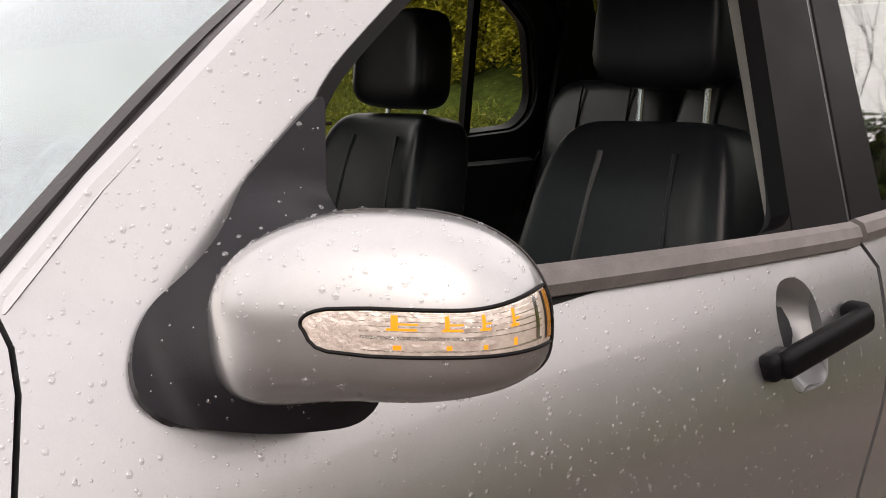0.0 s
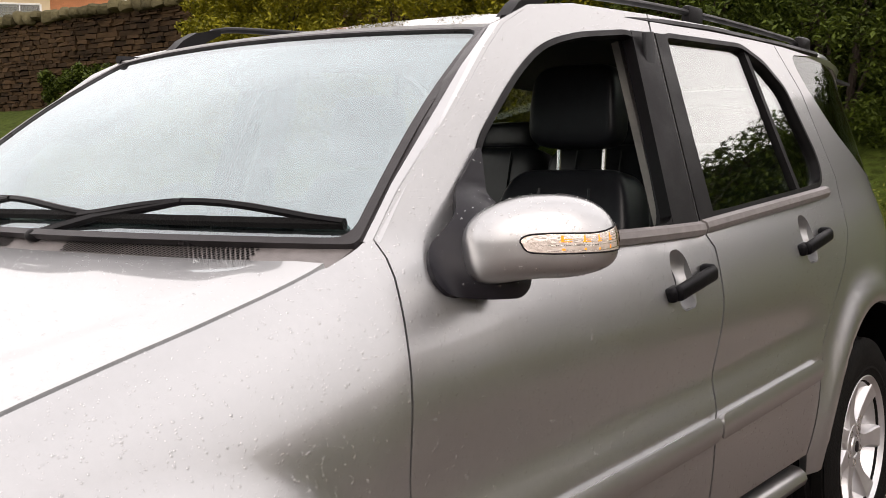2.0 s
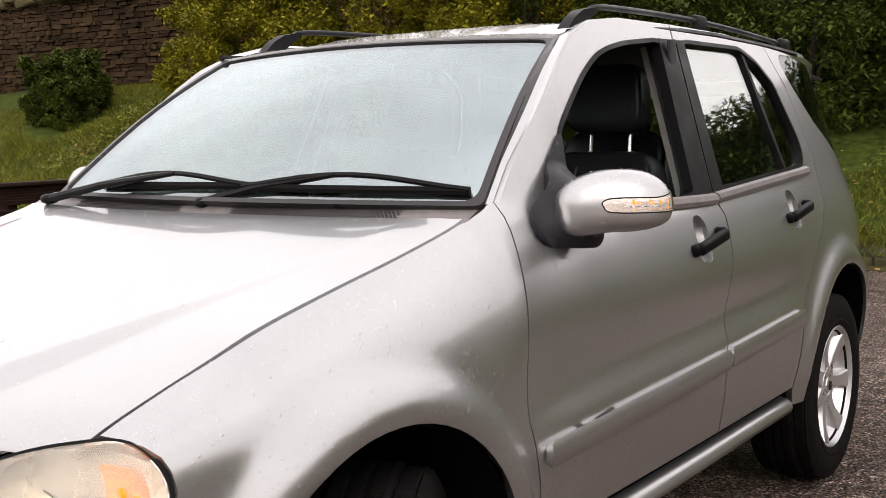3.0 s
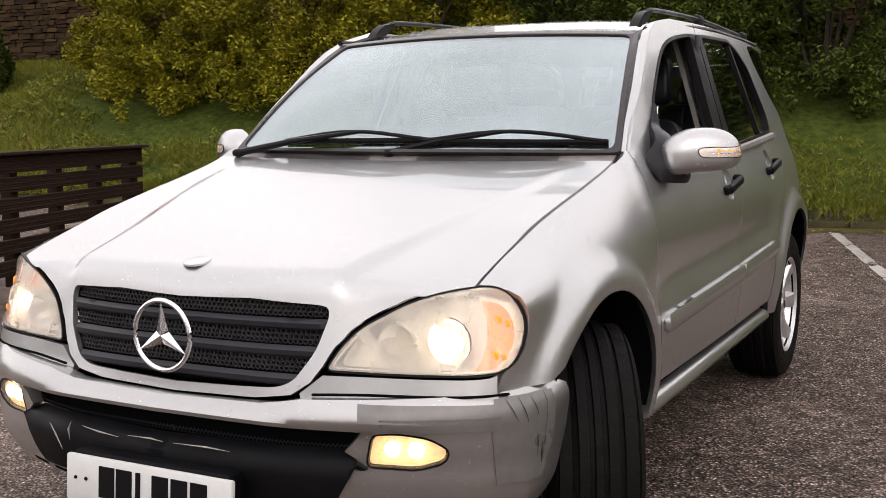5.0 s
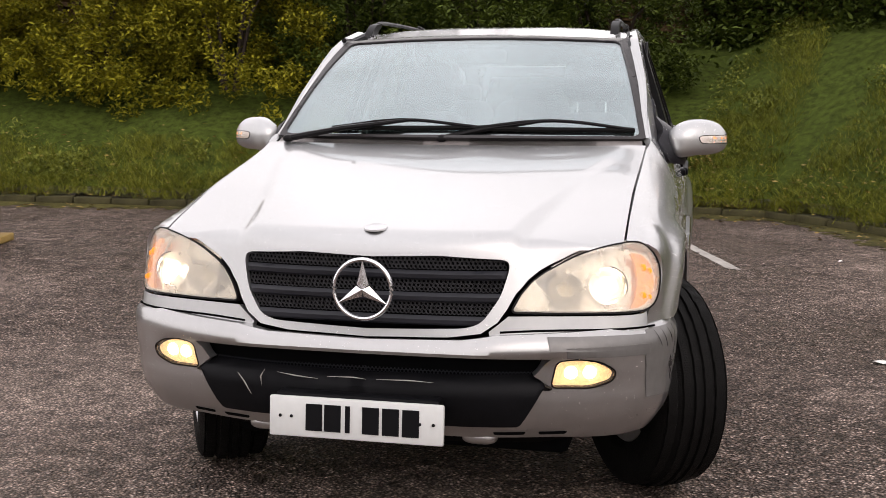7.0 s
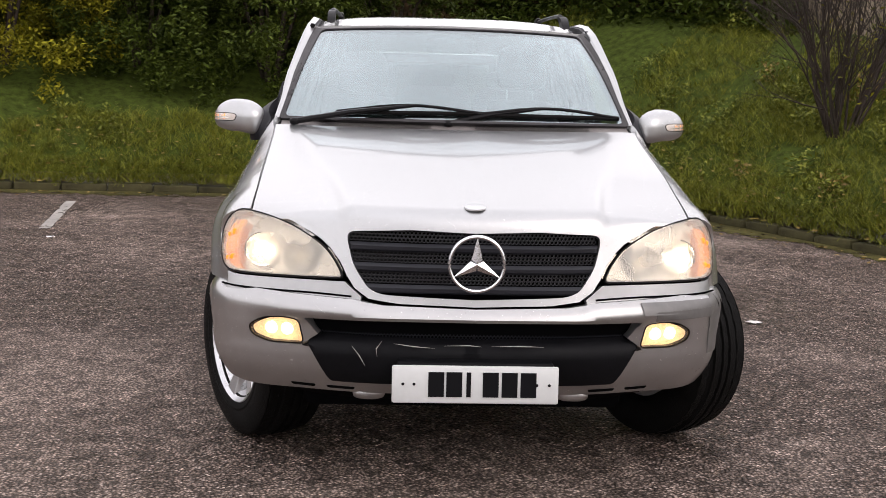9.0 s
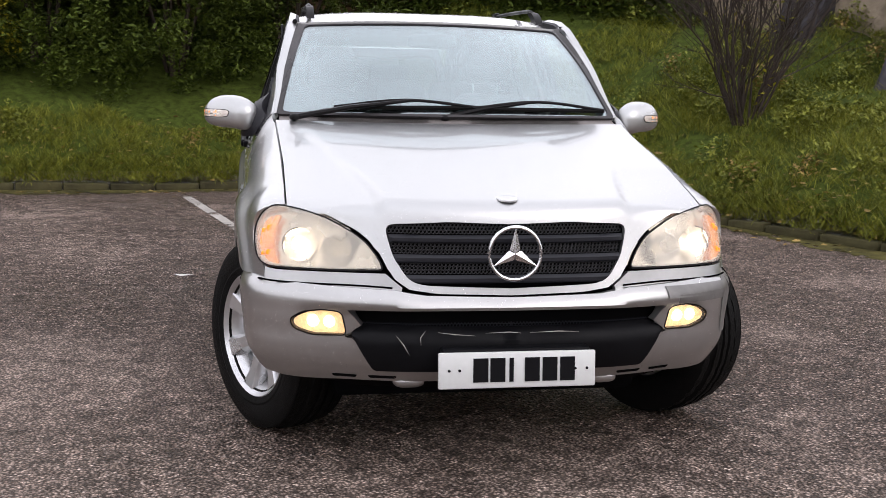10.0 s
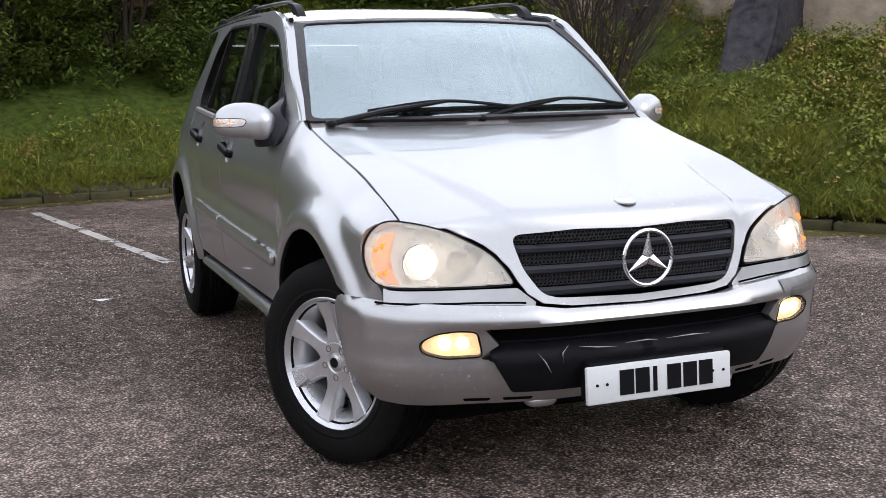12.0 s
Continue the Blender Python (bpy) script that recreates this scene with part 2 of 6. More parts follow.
def panel(outline, mapping, step=0.04, holes=(), thick=0.012, gap=0.0025, into=(0, 0, 0), wet=0, rim=0.02):
    """A curved sheet with thickness: a flat outline with holes, filled with an even net and bent by mapping(u, v)."""
    from mathutils.geometry import delaunay_2d_cdt
    outs = [inset(dense(outline, rim), gap)] + [inset(dense(h, rim), -gap) for h in holes]
    verts, edges = [], []
    for o in outs:
        k = len(verts)
        verts += [Vector((p[0], p[1])) for p in o]
        edges += [(k + i, k + (i + 1) % len(o)) for i in range(len(o))]
    arr = [np.array([(p[0], p[1]) for p in o]) for o in outs]
    lo, hi = arr[0].min(0), arr[0].max(0)
    g = np.array([(u + (0.25 if j % 2 else -0.25) * step, v) for j, v in enumerate(np.arange(lo[1] + step / 2, hi[1], step)) for u in np.arange(lo[0] + step / 2, hi[0], step)])
    if len(g):
        ok = inside(arr[0], g[:, 0], g[:, 1])
        for h in arr[1:]:
            ok &= ~inside(h, g[:, 0], g[:, 1])
        rimpts = np.concatenate(arr)
        g = g[ok]
        if len(g):
            near = np.min((g[:, None, 0] - rimpts[None, :, 0]) ** 2 + (g[:, None, 1] - rimpts[None, :, 1]) ** 2, axis=1)
            verts += [Vector(p) for p in g[near > (step * 0.45) ** 2]]
    vo, _, fo, _, _, _ = delaunay_2d_cdt(verts, edges, [], 0, 1e-6)
    cen = np.array([sum((vo[i] for i in f), Vector((0, 0))) / len(f) for f in fo])
    ok = inside(arr[0], cen[:, 0], cen[:, 1])
    for h in arr[1:]:
        ok &= ~inside(h, cen[:, 0], cen[:, 1])
    tris = [f for f, k in zip(fo, ok) if k]
    pos = [Vector(mapping(v[0], v[1])) for v in vo]
    away = Vector(into)
    nrm = [Vector() for _ in pos]
    for f in tris:
        c = (pos[f[1]] - pos[f[0]]).cross(pos[f[2]] - pos[f[0]])
        for i in f:
            nrm[i] += c
    flip = sum((n.normalized().dot(away) for n in nrm if n.length > 0), 0.0) > 0
    if flip:
        tris = [tuple(reversed(f)) for f in tris]
        nrm = [-n for n in nrm]
    bm = bmesh.new()
    used = sorted({i for f in tris for i in f})
    fv = {i: bm.verts.new(pos[i]) for i in used}
    bv = {i: bm.verts.new(pos[i] - nrm[i].normalized() * thick) for i in used}
    count = {}
    for f in tris:
        bm.faces.new([fv[i] for i in f])
        bm.faces.new([bv[i] for i in reversed(f)])
        for a, b in zip(f, (*f[1:], f[0])):
            count[(a, b)] = 1
        if wet:
            area = (pos[f[1]] - pos[f[0]]).cross(pos[f[2]] - pos[f[0]]).length / 2
            DROPS.append((pos[f[0]], pos[f[1]], pos[f[2]], area * wet))
    for a, b in count:
        if (b, a) not in count:
            bm.faces.new((fv[b], fv[a], bv[a], bv[b]))
    return bm


def tube(points, radius, sides=8, flat=1.0, closed=False, cap=True):
    """A round bar along a line of points; radius may be a function of 0..1."""
    bm = bmesh.new()
    pts = [Vector(p) for p in points]
    n = len(pts)
    rings = []
    up = Vector((0, 0, 1))
    for i, p in enumerate(pts):
        d = (pts[(i + 1) % n] - pts[i - 1]) if closed else (pts[min(i + 1, n - 1)] - pts[max(i - 1, 0)])
        d.normalize()
        r = d.cross(up)
        r = r.normalized() if r.length > 0.05 else d.cross(Vector((0, 1, 0))).normalized()
        u = r.cross(d)
        rad = radius(i / max(1, n - 1)) if callable(radius) else radius
        rings.append([bm.verts.new(p + r * math.cos(a) * rad + u * math.sin(a) * rad * flat) for a in [2 * math.pi * k / sides for k in range(sides)]])
    for i in range(n if closed else n - 1):
        a, b = rings[i], rings[(i + 1) % n]
        for k in range(sides):
            bm.faces.new((a[k], a[(k + 1) % sides], b[(k + 1) % sides], b[k]))
    if cap and not closed:
        bm.faces.new(list(reversed(rings[0])))
        bm.faces.new(rings[-1])
    bmesh.ops.recalc_face_normals(bm, faces=bm.faces)
    return bm


def lathe(profile, sides=32, m=Matrix(), closed=False, cap=True):
    """Turns a profile of (radius, along) about the local x axis."""
    bm = bmesh.new()
    rings = []
    for r, a in profile:
        rings.append([bm.verts.new(m @ Vector((a, r * math.cos(t), r * math.sin(t)))) for t in [2 * math.pi * k / sides for k in range(sides)]])
    pairs = list(zip(rings, rings[1:])) + ([(rings[-1], rings[0])] if closed else [])
    for a, b in pairs:
        for k in range(sides):
            bm.faces.new((a[k], a[(k + 1) % sides], b[(k + 1) % sides], b[k]))
    if not closed and cap:
        if profile[0][0] > 1e-4:
            bm.faces.new(rings[0])
        if profile[-1][0] > 1e-4:
            bm.faces.new(rings[-1])
    bmesh.ops.remove_doubles(bm, verts=bm.verts, dist=1e-5)
    bmesh.ops.recalc_face_normals(bm, faces=bm.faces)
    return bm


def block(sx, sy, sz, m=Matrix(), bevel=0.01, seg=2):
    """A block with rounded edges, centred."""
    bm = bmesh.new()
    bmesh.ops.create_cube(bm, size=1)
    bmesh.ops.scale(bm, vec=(sx, sy, sz), verts=bm.verts)
    if bevel:
        bmesh.ops.bevel(bm, geom=bm.edges[:], offset=min(bevel, 0.45 * min(sx, sy, sz)), segments=seg, affect="EDGES", profile=0.5)
    bmesh.ops.transform(bm, matrix=m, verts=bm.verts)
    return bm


def soft(sx, sy, sz, m=Matrix(), power=0.35, nu=20, nv=12, bend=None):
    """A cushion: a rounded superellipsoid, with an optional bend of its points."""
    bm = bmesh.new()
    f = lambda c: math.copysign(abs(c) ** power, c)
    rows = []
    for j in range(nv + 1):
        v = -math.pi / 2 + math.pi * j / nv
        rows.append([Vector((f(math.cos(v)) * f(math.cos(t)) * sx / 2, f(math.cos(v)) * f(math.sin(t)) * sy / 2, f(math.sin(v)) * sz / 2)) for t in [2 * math.pi * i / nu for i in range(nu)]])
    if bend:
        rows = [[bend(p) for p in r] for r in rows]
    vs = [[bm.verts.new(m @ p) for p in r] for r in rows]
    for j in range(nv):
        for i in range(nu):
            bm.faces.new((vs[j][i], vs[j][(i + 1) % nu], vs[j + 1][(i + 1) % nu], vs[j + 1][i]))
    bmesh.ops.remove_doubles(bm, verts=bm.verts, dist=1e-5)
    bmesh.ops.recalc_face_normals(bm, faces=bm.faces)
    return bm


def merged(*bms):
    """Joins bmeshes that belong to one part."""
    out = bmesh.new()
    for b in bms:
        me = bpy.data.meshes.new("tmp")
        b.to_mesh(me)
        b.free()
        out.from_mesh(me)
        bpy.data.meshes.remove(me)
    return out


# ---- ground and bank ----
KERB = [(-40, 6.3), (-12, 7.5), (-4.5, 8.45), (-1, 9.15), (0.8, 9.6), (1.8, 9.3), (2.7, 8.2), (3.4, 6.7), (3.95, 5.4), (4.45, 4.3), (5.2, 3.4), (8, 2.0), (20, -2)]


def gz(x, y):
    """The asphalt rises gently towards the bank."""
    return 0.02 * max(0, y - 3.5) + 0.02 * max(0, -x - 2) * smooth(-40, -20, x)


KV = [Vector(p) for p in KERB]


def beyond(x, y):
    """Distance past the kerb line, positive on the bank."""
    p, best, sg = Vector((x, y)), 1e9, 1
    for a, b in zip(KV, KV[1:]):
        e = b - a
        t = min(max((p - a).dot(e) / e.length_squared, 0), 1)
        d = (p - a - e * t).length
        if d < best:
            best = d
            sg = 1 if e.cross(p - a) > 0 else -1
    return best * sg


def bank(x, y):
    d = beyond(x, y)
    top = 2.2 - 0.3 * smooth(-7, -14, x) - 0.5 * smooth(4.6, 6.0, x)
    top += 0.6 * smooth(7.7, 9.2, y) * smooth(1.5, 3.0, x) * smooth(7.2, 6.2, x)
    top += 0.35 * math.exp(-((x - 6.8) ** 2 + (y - 8.6) ** 2) / 0.9)
    h = gz(x, y) + 0.08 + (top - 0.1) * min(max(d / 4.0, 0), 1) ** 0.75
    return h + 0.14 * noise.noise((x * 0.7, y * 0.7, 0.3)) * min(1, max(d, 0)) + 0.05 * noise.noise((x * 2.5, y * 2.5, 4)) * min(1, max(d, 0))


def asphalt():
    m = bpy.data.materials.new("wet_asphalt")
    m.use_nodes = True
    n, l = m.node_tree.nodes, m.node_tree.links
    p = n["Principled BSDF"]
    co = n.new("ShaderNodeTexCoord")

    def tex(kind, scale, **kw):
        t = n.new(kind)
        t.inputs["Scale"].default_value = scale
        for k, v in kw.items():
            t.inputs[k].default_value = v
        l.new(co.outputs["Object"], t.inputs["Vector"])
        return t
    stone, large, mid = tex("ShaderNodeTexVoronoi", 84), tex("ShaderNodeTexNoise", 0.55, Detail=6, Roughness=0.6), tex("ShaderNodeTexNoise", 9, Detail=6)
    ramp = n.new("ShaderNodeValToRGB")
    ramp.color_ramp.elements[0].position, ramp.color_ramp.elements[0].color = 0.0, (0.024, 0.0185, 0.0165, 1)
    ramp.color_ramp.elements[1].position, ramp.color_ramp.elements[1].color = 1.0, (0.56, 0.46, 0.41, 1)
    for at, c in ((0.38, (0.080, 0.0590, 0.049, 1)), (0.72, (0.200, 0.148, 0.122, 1))):
        ramp.color_ramp.elements.new(at).color = c
    l.new(stone.outputs["Color"], ramp.inputs[0])
    worn = n.new("ShaderNodeValToRGB")
    worn.color_ramp.elements[0].position, worn.color_ramp.elements[1].position = 0.50, 0.70
    l.new(large.outputs[0], worn.inputs[0])
    mx = n.new("ShaderNodeMixRGB")
    mx.inputs[2].default_value = (0.38, 0.30, 0.255, 1)
    sc = n.new("ShaderNodeMath")
    sc.operation, sc.inputs[1].default_value = "MULTIPLY", 0.62
    mp, ball, blot = n.new("ShaderNodeMapping"), n.new("ShaderNodeTexGradient"), n.new("ShaderNodeMath")
    mp.vector_type, ball.gradient_type, blot.operation = "TEXTURE", "SPHERICAL", "MULTIPLY_ADD"
    mp.inputs["Location"].default_value, mp.inputs["Scale"].default_value = (-2.9, -0.9, 0), (2.6, 2.6, 2.6)
    l.new(co.outputs["Object"], mp.inputs["Vector"]), l.new(mp.outputs[0], ball.inputs[0])
    blot.inputs[1].default_value = 1.1
    l.new(ball.outputs[0], blot.inputs[0]), l.new(worn.outputs[0], blot.inputs[2])
    blot.use_clamp = True
    l.new(blot.outputs[0], sc.inputs[0]), l.new(sc.outputs[0], mx.inputs[0]), l.new(ramp.outputs[0], mx.inputs[1])
    m2 = n.new("ShaderNodeMixRGB")
    m2.blend_type, m2.inputs[0].default_value = "MULTIPLY", 0.85
    r2 = n.new("ShaderNodeMapRange")
    r2.inputs["From Min"].default_value, r2.inputs["From Max"].default_value, r2.inputs["To Min"].default_value, r2.inputs["To Max"].default_value = 0.3, 0.7, 0.45, 1.45
    l.new(mid.outputs[0], r2.inputs["Value"]), l.new(mx.outputs[0], m2.inputs[1]), l.new(r2.outputs[0], m2.inputs[2])
    # Paints crevice shade between the stones and wet glints on their crowns into the colour.
    m3, pit_shade = n.new("ShaderNodeMixRGB"), n.new("ShaderNodeMapRange")
    m3.blend_type, m3.inputs[0].default_value = "MULTIPLY", 1.0
    pit_shade.inputs["From Min"].default_value, pit_shade.inputs["From Max"].default_value, pit_shade.inputs["To Min"].default_value, pit_shade.inputs["To Max"].default_value = 0.20, 0.60, 2.0, 0.40
    l.new(stone.outputs["Distance"], pit_shade.inputs["Value"]), l.new(m2.outputs[0], m3.inputs[1]), l.new(pit_shade.outputs[0], m3.inputs[2])
    l.new(m3.outputs[0], p.inputs["Base Color"])
    ro = n.new("ShaderNodeMapRange")
    ro.inputs["From Min"].default_value, ro.inputs["From Max"].default_value, ro.inputs["To Min"].default_value, ro.inputs["To Max"].default_value = 0.35, 0.65, 0.30, 0.66
    l.new(large.outputs[0], ro.inputs["Value"]), l.new(ro.outputs[0], p.inputs["Roughness"])
    p.inputs["Specular IOR Level"].default_value = 0.10
    b = n.new("ShaderNodeBump")
    b.inputs["Strength"].default_value, b.inputs["Distance"].default_value = 1.0, 0.014
    l.new(stone.outputs["Distance"], b.inputs["Height"]), l.new(b.outputs[0], p.inputs["Normal"])
    return m


ASPHALT = asphalt()
SOIL = mat("bank_soil", (0.016, 0.022, 0.006), 0.95, 0, 0.6, 90, 1.0, 70, tint=(0.055, 0.075, 0.012), spec=0.1)
KERBSTONE = mat("kerb_concrete", (0.030, 0.027, 0.018), 0.9, 0, 0.6, 9, 0.9, 40, obj=0.5, tint=(0.060, 0.054, 0.024), spec=0.2)
MOSS = mat("kerbside_moss", (0.030, 0.027, 0.009), 0.85, 0, 0.6, 14, 0.9, 60, tint=(0.075, 0.066, 0.018), spec=0.2)
LINE_PAINT = mat("worn_line_paint", (0.36, 0.34, 0.31), 0.6, 0, 0.35, 25, 0.5, 90)
GRASS = mat("grass_blades", (0.033, 0.054, 0.007), 0.6, 0, 0.5, 5, isle=1.5, tint=(0.205, 0.208, 0.025), spec=0.2)
LITTER = mat("dead_leaves", (0.16, 0.11, 0.035), 0.7, 0, 0.5, 20, isle=1.2, tint=(0.30, 0.20, 0.06))
LEAF_Y = mat("yellow_green_leaves", (0.034, 0.050, 0.004), 0.6, 0, 0.4, 3, isle=1.4, tint=(0.25, 0.225, 0.014), spec=0.15)
LEAF_D = mat("dark_green_leaves", (0.010, 0.020, 0.004), 0.55, 0, 0.4, 3, isle=1.2, tint=(0.070, 0.095, 0.013), spec=0.15)
LEAF_W = mat("weed_leaves", (0.05, 0.075, 0.010), 0.6, 0, 0.4, 3, isle=1.4, tint=(0.18, 0.19, 0.025), spec=0.25)
TWIG = mat("bare_twigs", (0.034, 0.023, 0.016), 0.8, 0, 0.4, 30, 0.4, 80)
STONE = mat("wall_stone", (0.016, 0.013, 0.010), 0.9, 0, 0.5, 4, 0.9, 30, obj=0.9, isle=0.9, tint=(0.072, 0.043, 0.020), spec=0.12)
MOSSY = mat("mossy_coping", (0.045, 0.042, 0.022), 0.95, 0, 0.5, 6, 0.9, 30, obj=0.9, tint=(0.11, 0.095, 0.05), spec=0.1)
MORTAR = mat("wall_core", (0.010, 0.009, 0.008), 0.95, 0, 0.4, 20, 0.6, 40)
RENDER = mat("pale_render", (0.13, 0.10, 0.072), 0.85, 0, 0.6, 4, 0.8, 25, tint=(0.31, 0.25, 0.18))
TARRED = mat("dark_buttress", (0.015, 0.014, 0.017), 0.7, 0, 0.7, 9, 0.8, 14, tint=(0.045, 0.042, 0.046), spec=0.12)
TIMBER = mat("brown_timber", (0.024, 0.013, 0.009), 0.7, 0, 0.35, 18, 0.3, 60, obj=0.4, spec=0.12)
CREAM = mat("cream_wall", (0.62, 0.50, 0.32), 0.85, 0, 0.1, 6, 0.2, 30)
BRICK = mat("orange_brick", (0.42, 0.17, 0.075), 0.85, 0, 0.25, 30, 0.3, 40)
SLATE = mat("roof_slate", (0.10, 0.085, 0.08), 0.7, 0, 0.3, 20, 0.3, 30)
WHITE = mat("white_joinery", (0.75, 0.74, 0.71), 0.5, 0, 0.08, 20)


def ground():
    bm = bmesh.new()
    ax = [-600, -250, -120, -70] + list(range(-44, 45, 2)) + [70, 120, 250, 600]
    net = [[bm.verts.new((x, y, gz(x, min(y, 14)))) for x in ax] for y in ax]
    for r, q in zip(net, net[1:]):
        for k in range(len(ax) - 1):
            bm.faces.new((r[k], r[k + 1], q[k + 1], q[k]))
    ob = part("ground", bm, ASPHALT, None, flat=True)
    tagged(ob, "wet brown-grey asphalt of a car park", "ground", kind="structure")
    bm = bmesh.new()
    rows = []
    xs = [-44 + 0.5 * i for i in range(130)]
    steps = [0.0, 0.15, 0.4, 0.8, 1.3, 1.9, 2.6, 3.4, 4.3, 5.3, 6.5, 8, 11, 16, 26]
    along = dense(KERB, 0.5, closed=False)
    for i, p in enumerate(along):
        a, b = along[max(i - 4, 0)], along[min(i + 4, len(along) - 1)]
        e = (b - a).normalized()
        nv = Vector((-e.y, e.x))
        rows.append([bm.verts.new((*(p + nv * (0.10 + d)), bank(*(p + nv * (0.10 + d))))) for d in steps])
    for r, q in zip(rows, rows[1:]):
        for k in range(len(steps) - 1):
            bm.faces.new((r[k], q[k], q[k + 1], r[k + 1]))
    bmesh.ops.recalc_face_normals(bm, faces=bm.faces)
    ob = part("grass_bank", bm, SOIL)
    tagged(ob, "steep grassy earth bank behind the kerb", "bank", kind="structure")
    return along


ALONG = ground()


def kerb():
    k = thing("kerb", "row of old mossy concrete kerbstones", "kerb", kind="structure")
    line = dense(KERB[1:12], 0.45, closed=False)
    me = None
    for a, b in zip(line, line[1:]):
        e = b - a
        mid = (a + b) / 2
        m = pose(mid.x, mid.y, gz(mid.x, mid.y) + 0.030, random.uniform(-3, 3), random.uniform(-2, 2), math.degrees(math.atan2(e.y, e.x)) + random.uniform(-2, 2))
        if me is None:
            s = part("kerbstone", block(0.44, 0.13, 0.125, bevel=0.024), KERBSTONE, k)
            me = s.data
        else:
            s = new("kerbstone", me)
            s.parent = k
        s.matrix_basis = m @ Matrix.Diagonal((e.length / 0.45, random.uniform(0.9, 1.1), random.uniform(0.85, 1.1), 1))


kerb()


def moss():
    """A ragged wet strip of moss and silt along the foot of the kerb."""
    bm = bmesh.new()
    line = dense(KERB[1:11], 0.06, closed=False)
    rows = []
    for i, p in enumerate(line):
        e = (line[min(i + 3, len(line) - 1)] - line[max(i - 3, 0)]).normalized()
        wide = 0.34 + 0.30 * noise.noise((p.x * 0.8, p.y * 0.8, 2)) + 0.10 * noise.noise((p.x * 6, p.y * 6, 2))
        row = []
        for c in range(9):
            q = p - Vector((-e.y, e.x)) * (0.05 + wide * c / 8)
            row.append(bm.verts.new((*q, gz(q.x, q.y) + 0.004 + 0.008 * (1 - c / 8))))
        rows.append(row)
    for r, q in zip(rows, rows[1:]):
        for c in range(8):
            m = (r[c].co + q[c + 1].co) / 2
            if noise.noise((m.x * 9, m.y * 9, 1)) + 0.5 * noise.noise((m.x * 26, m.y * 26, 3)) > -0.75 + 1.0 * (c / 8) ** 1.5:
                bm.faces.new((r[c], r[c + 1], q[c + 1], q[c]))
    bmesh.ops.recalc_face_normals(bm, faces=bm.faces)
    tagged(part("moss", bm, MOSS, flat=True), "brown-green moss and silt along the kerb", "moss", kind="stuff")


moss()


def line_mark(a, b, w=0.10):
    bm = bmesh.new()
    a, b = Vector(a), Vector(b)
    e = (b - a).normalized()
    nv = Vector((-e.y, e.x)) * w / 2
    k = max(2, int((b - a).length / 0.035))
    rows = []
    for i in range(k + 1):
        p = a.lerp(b, i / k)
        row = []
        for c in range(7):
            q = p + nv * (c / 3 - 1) * (1 + 0.2 * noise.noise((p.x * 9, p.y * 9, c)))
            row.append(bm.verts.new((*q, gz(q.x, q.y) + 0.004)))
        rows.append(row)
    for i, (r, q) in enumerate(zip(rows, rows[1:])):
        for c in range(6):
            m = (r[c].co + q[c + 1].co) / 2
            if noise.noise((m.x * 4, m.y * 4, 1)) + 0.8 * noise.noise((m.x * 22, m.y * 22, 3)) < 0.42:
                bm.faces.new((r[c], r[c + 1], q[c + 1], q[c]))
    bmesh.ops.recalc_face_normals(bm, faces=bm.faces)
    ob = part("parking_line", bm, LINE_PAINT, flat=True)
    tagged(ob, "worn white parking bay line on the asphalt", "road marking", "parking bay lines", "structure")


line_mark((0.25, 9.1), (1.31, 5.37))
line_mark((-1.60, 8.3), (-0.75, 4.73))
line_mark((-3.62, 7.6), (-3.30, 5.6))


YB = "dense yellow-green leafy bush on the grass bank"
DB = "dense dark green leafy bush on the grass bank"
BUSHES = (
        (-9.0, 9.9, 2.4, 2.3, LEAF_Y, YB), (-7.2, 10.2, 2.8, 2.7, LEAF_Y, YB), (-5.3, 10.5, 2.8, 2.7, LEAF_Y, YB), (-3.6, 11.0, 2.8, 2.6, LEAF_D, DB),
        (-1.9, 11.1, 2.8, 2.5, LEAF_D, DB), (-0.3, 11.6, 2.4, 2.4, LEAF_D, DB), (-6.4, 11.8, 3.0, 3.2, LEAF_Y, YB), (-2.8, 12.4, 3.0, 3.0, LEAF_D, DB), (-13.6, 10.0, 1.5, 1.2, LEAF_D, DB), (-10.4, 10.3, 1.7, 2.2, LEAF_Y, YB))


def shaded(x, y):
    """True on the bare soil under a bush."""
    return any(((x - b[0]) / (0.50 * b[2])) ** 2 + ((y - b[1] + 0.12) / (0.44 * b[2])) ** 2 < 1 + 0.3 * noise.noise((x * 4, y * 4, 2)) for b in BUSHES)


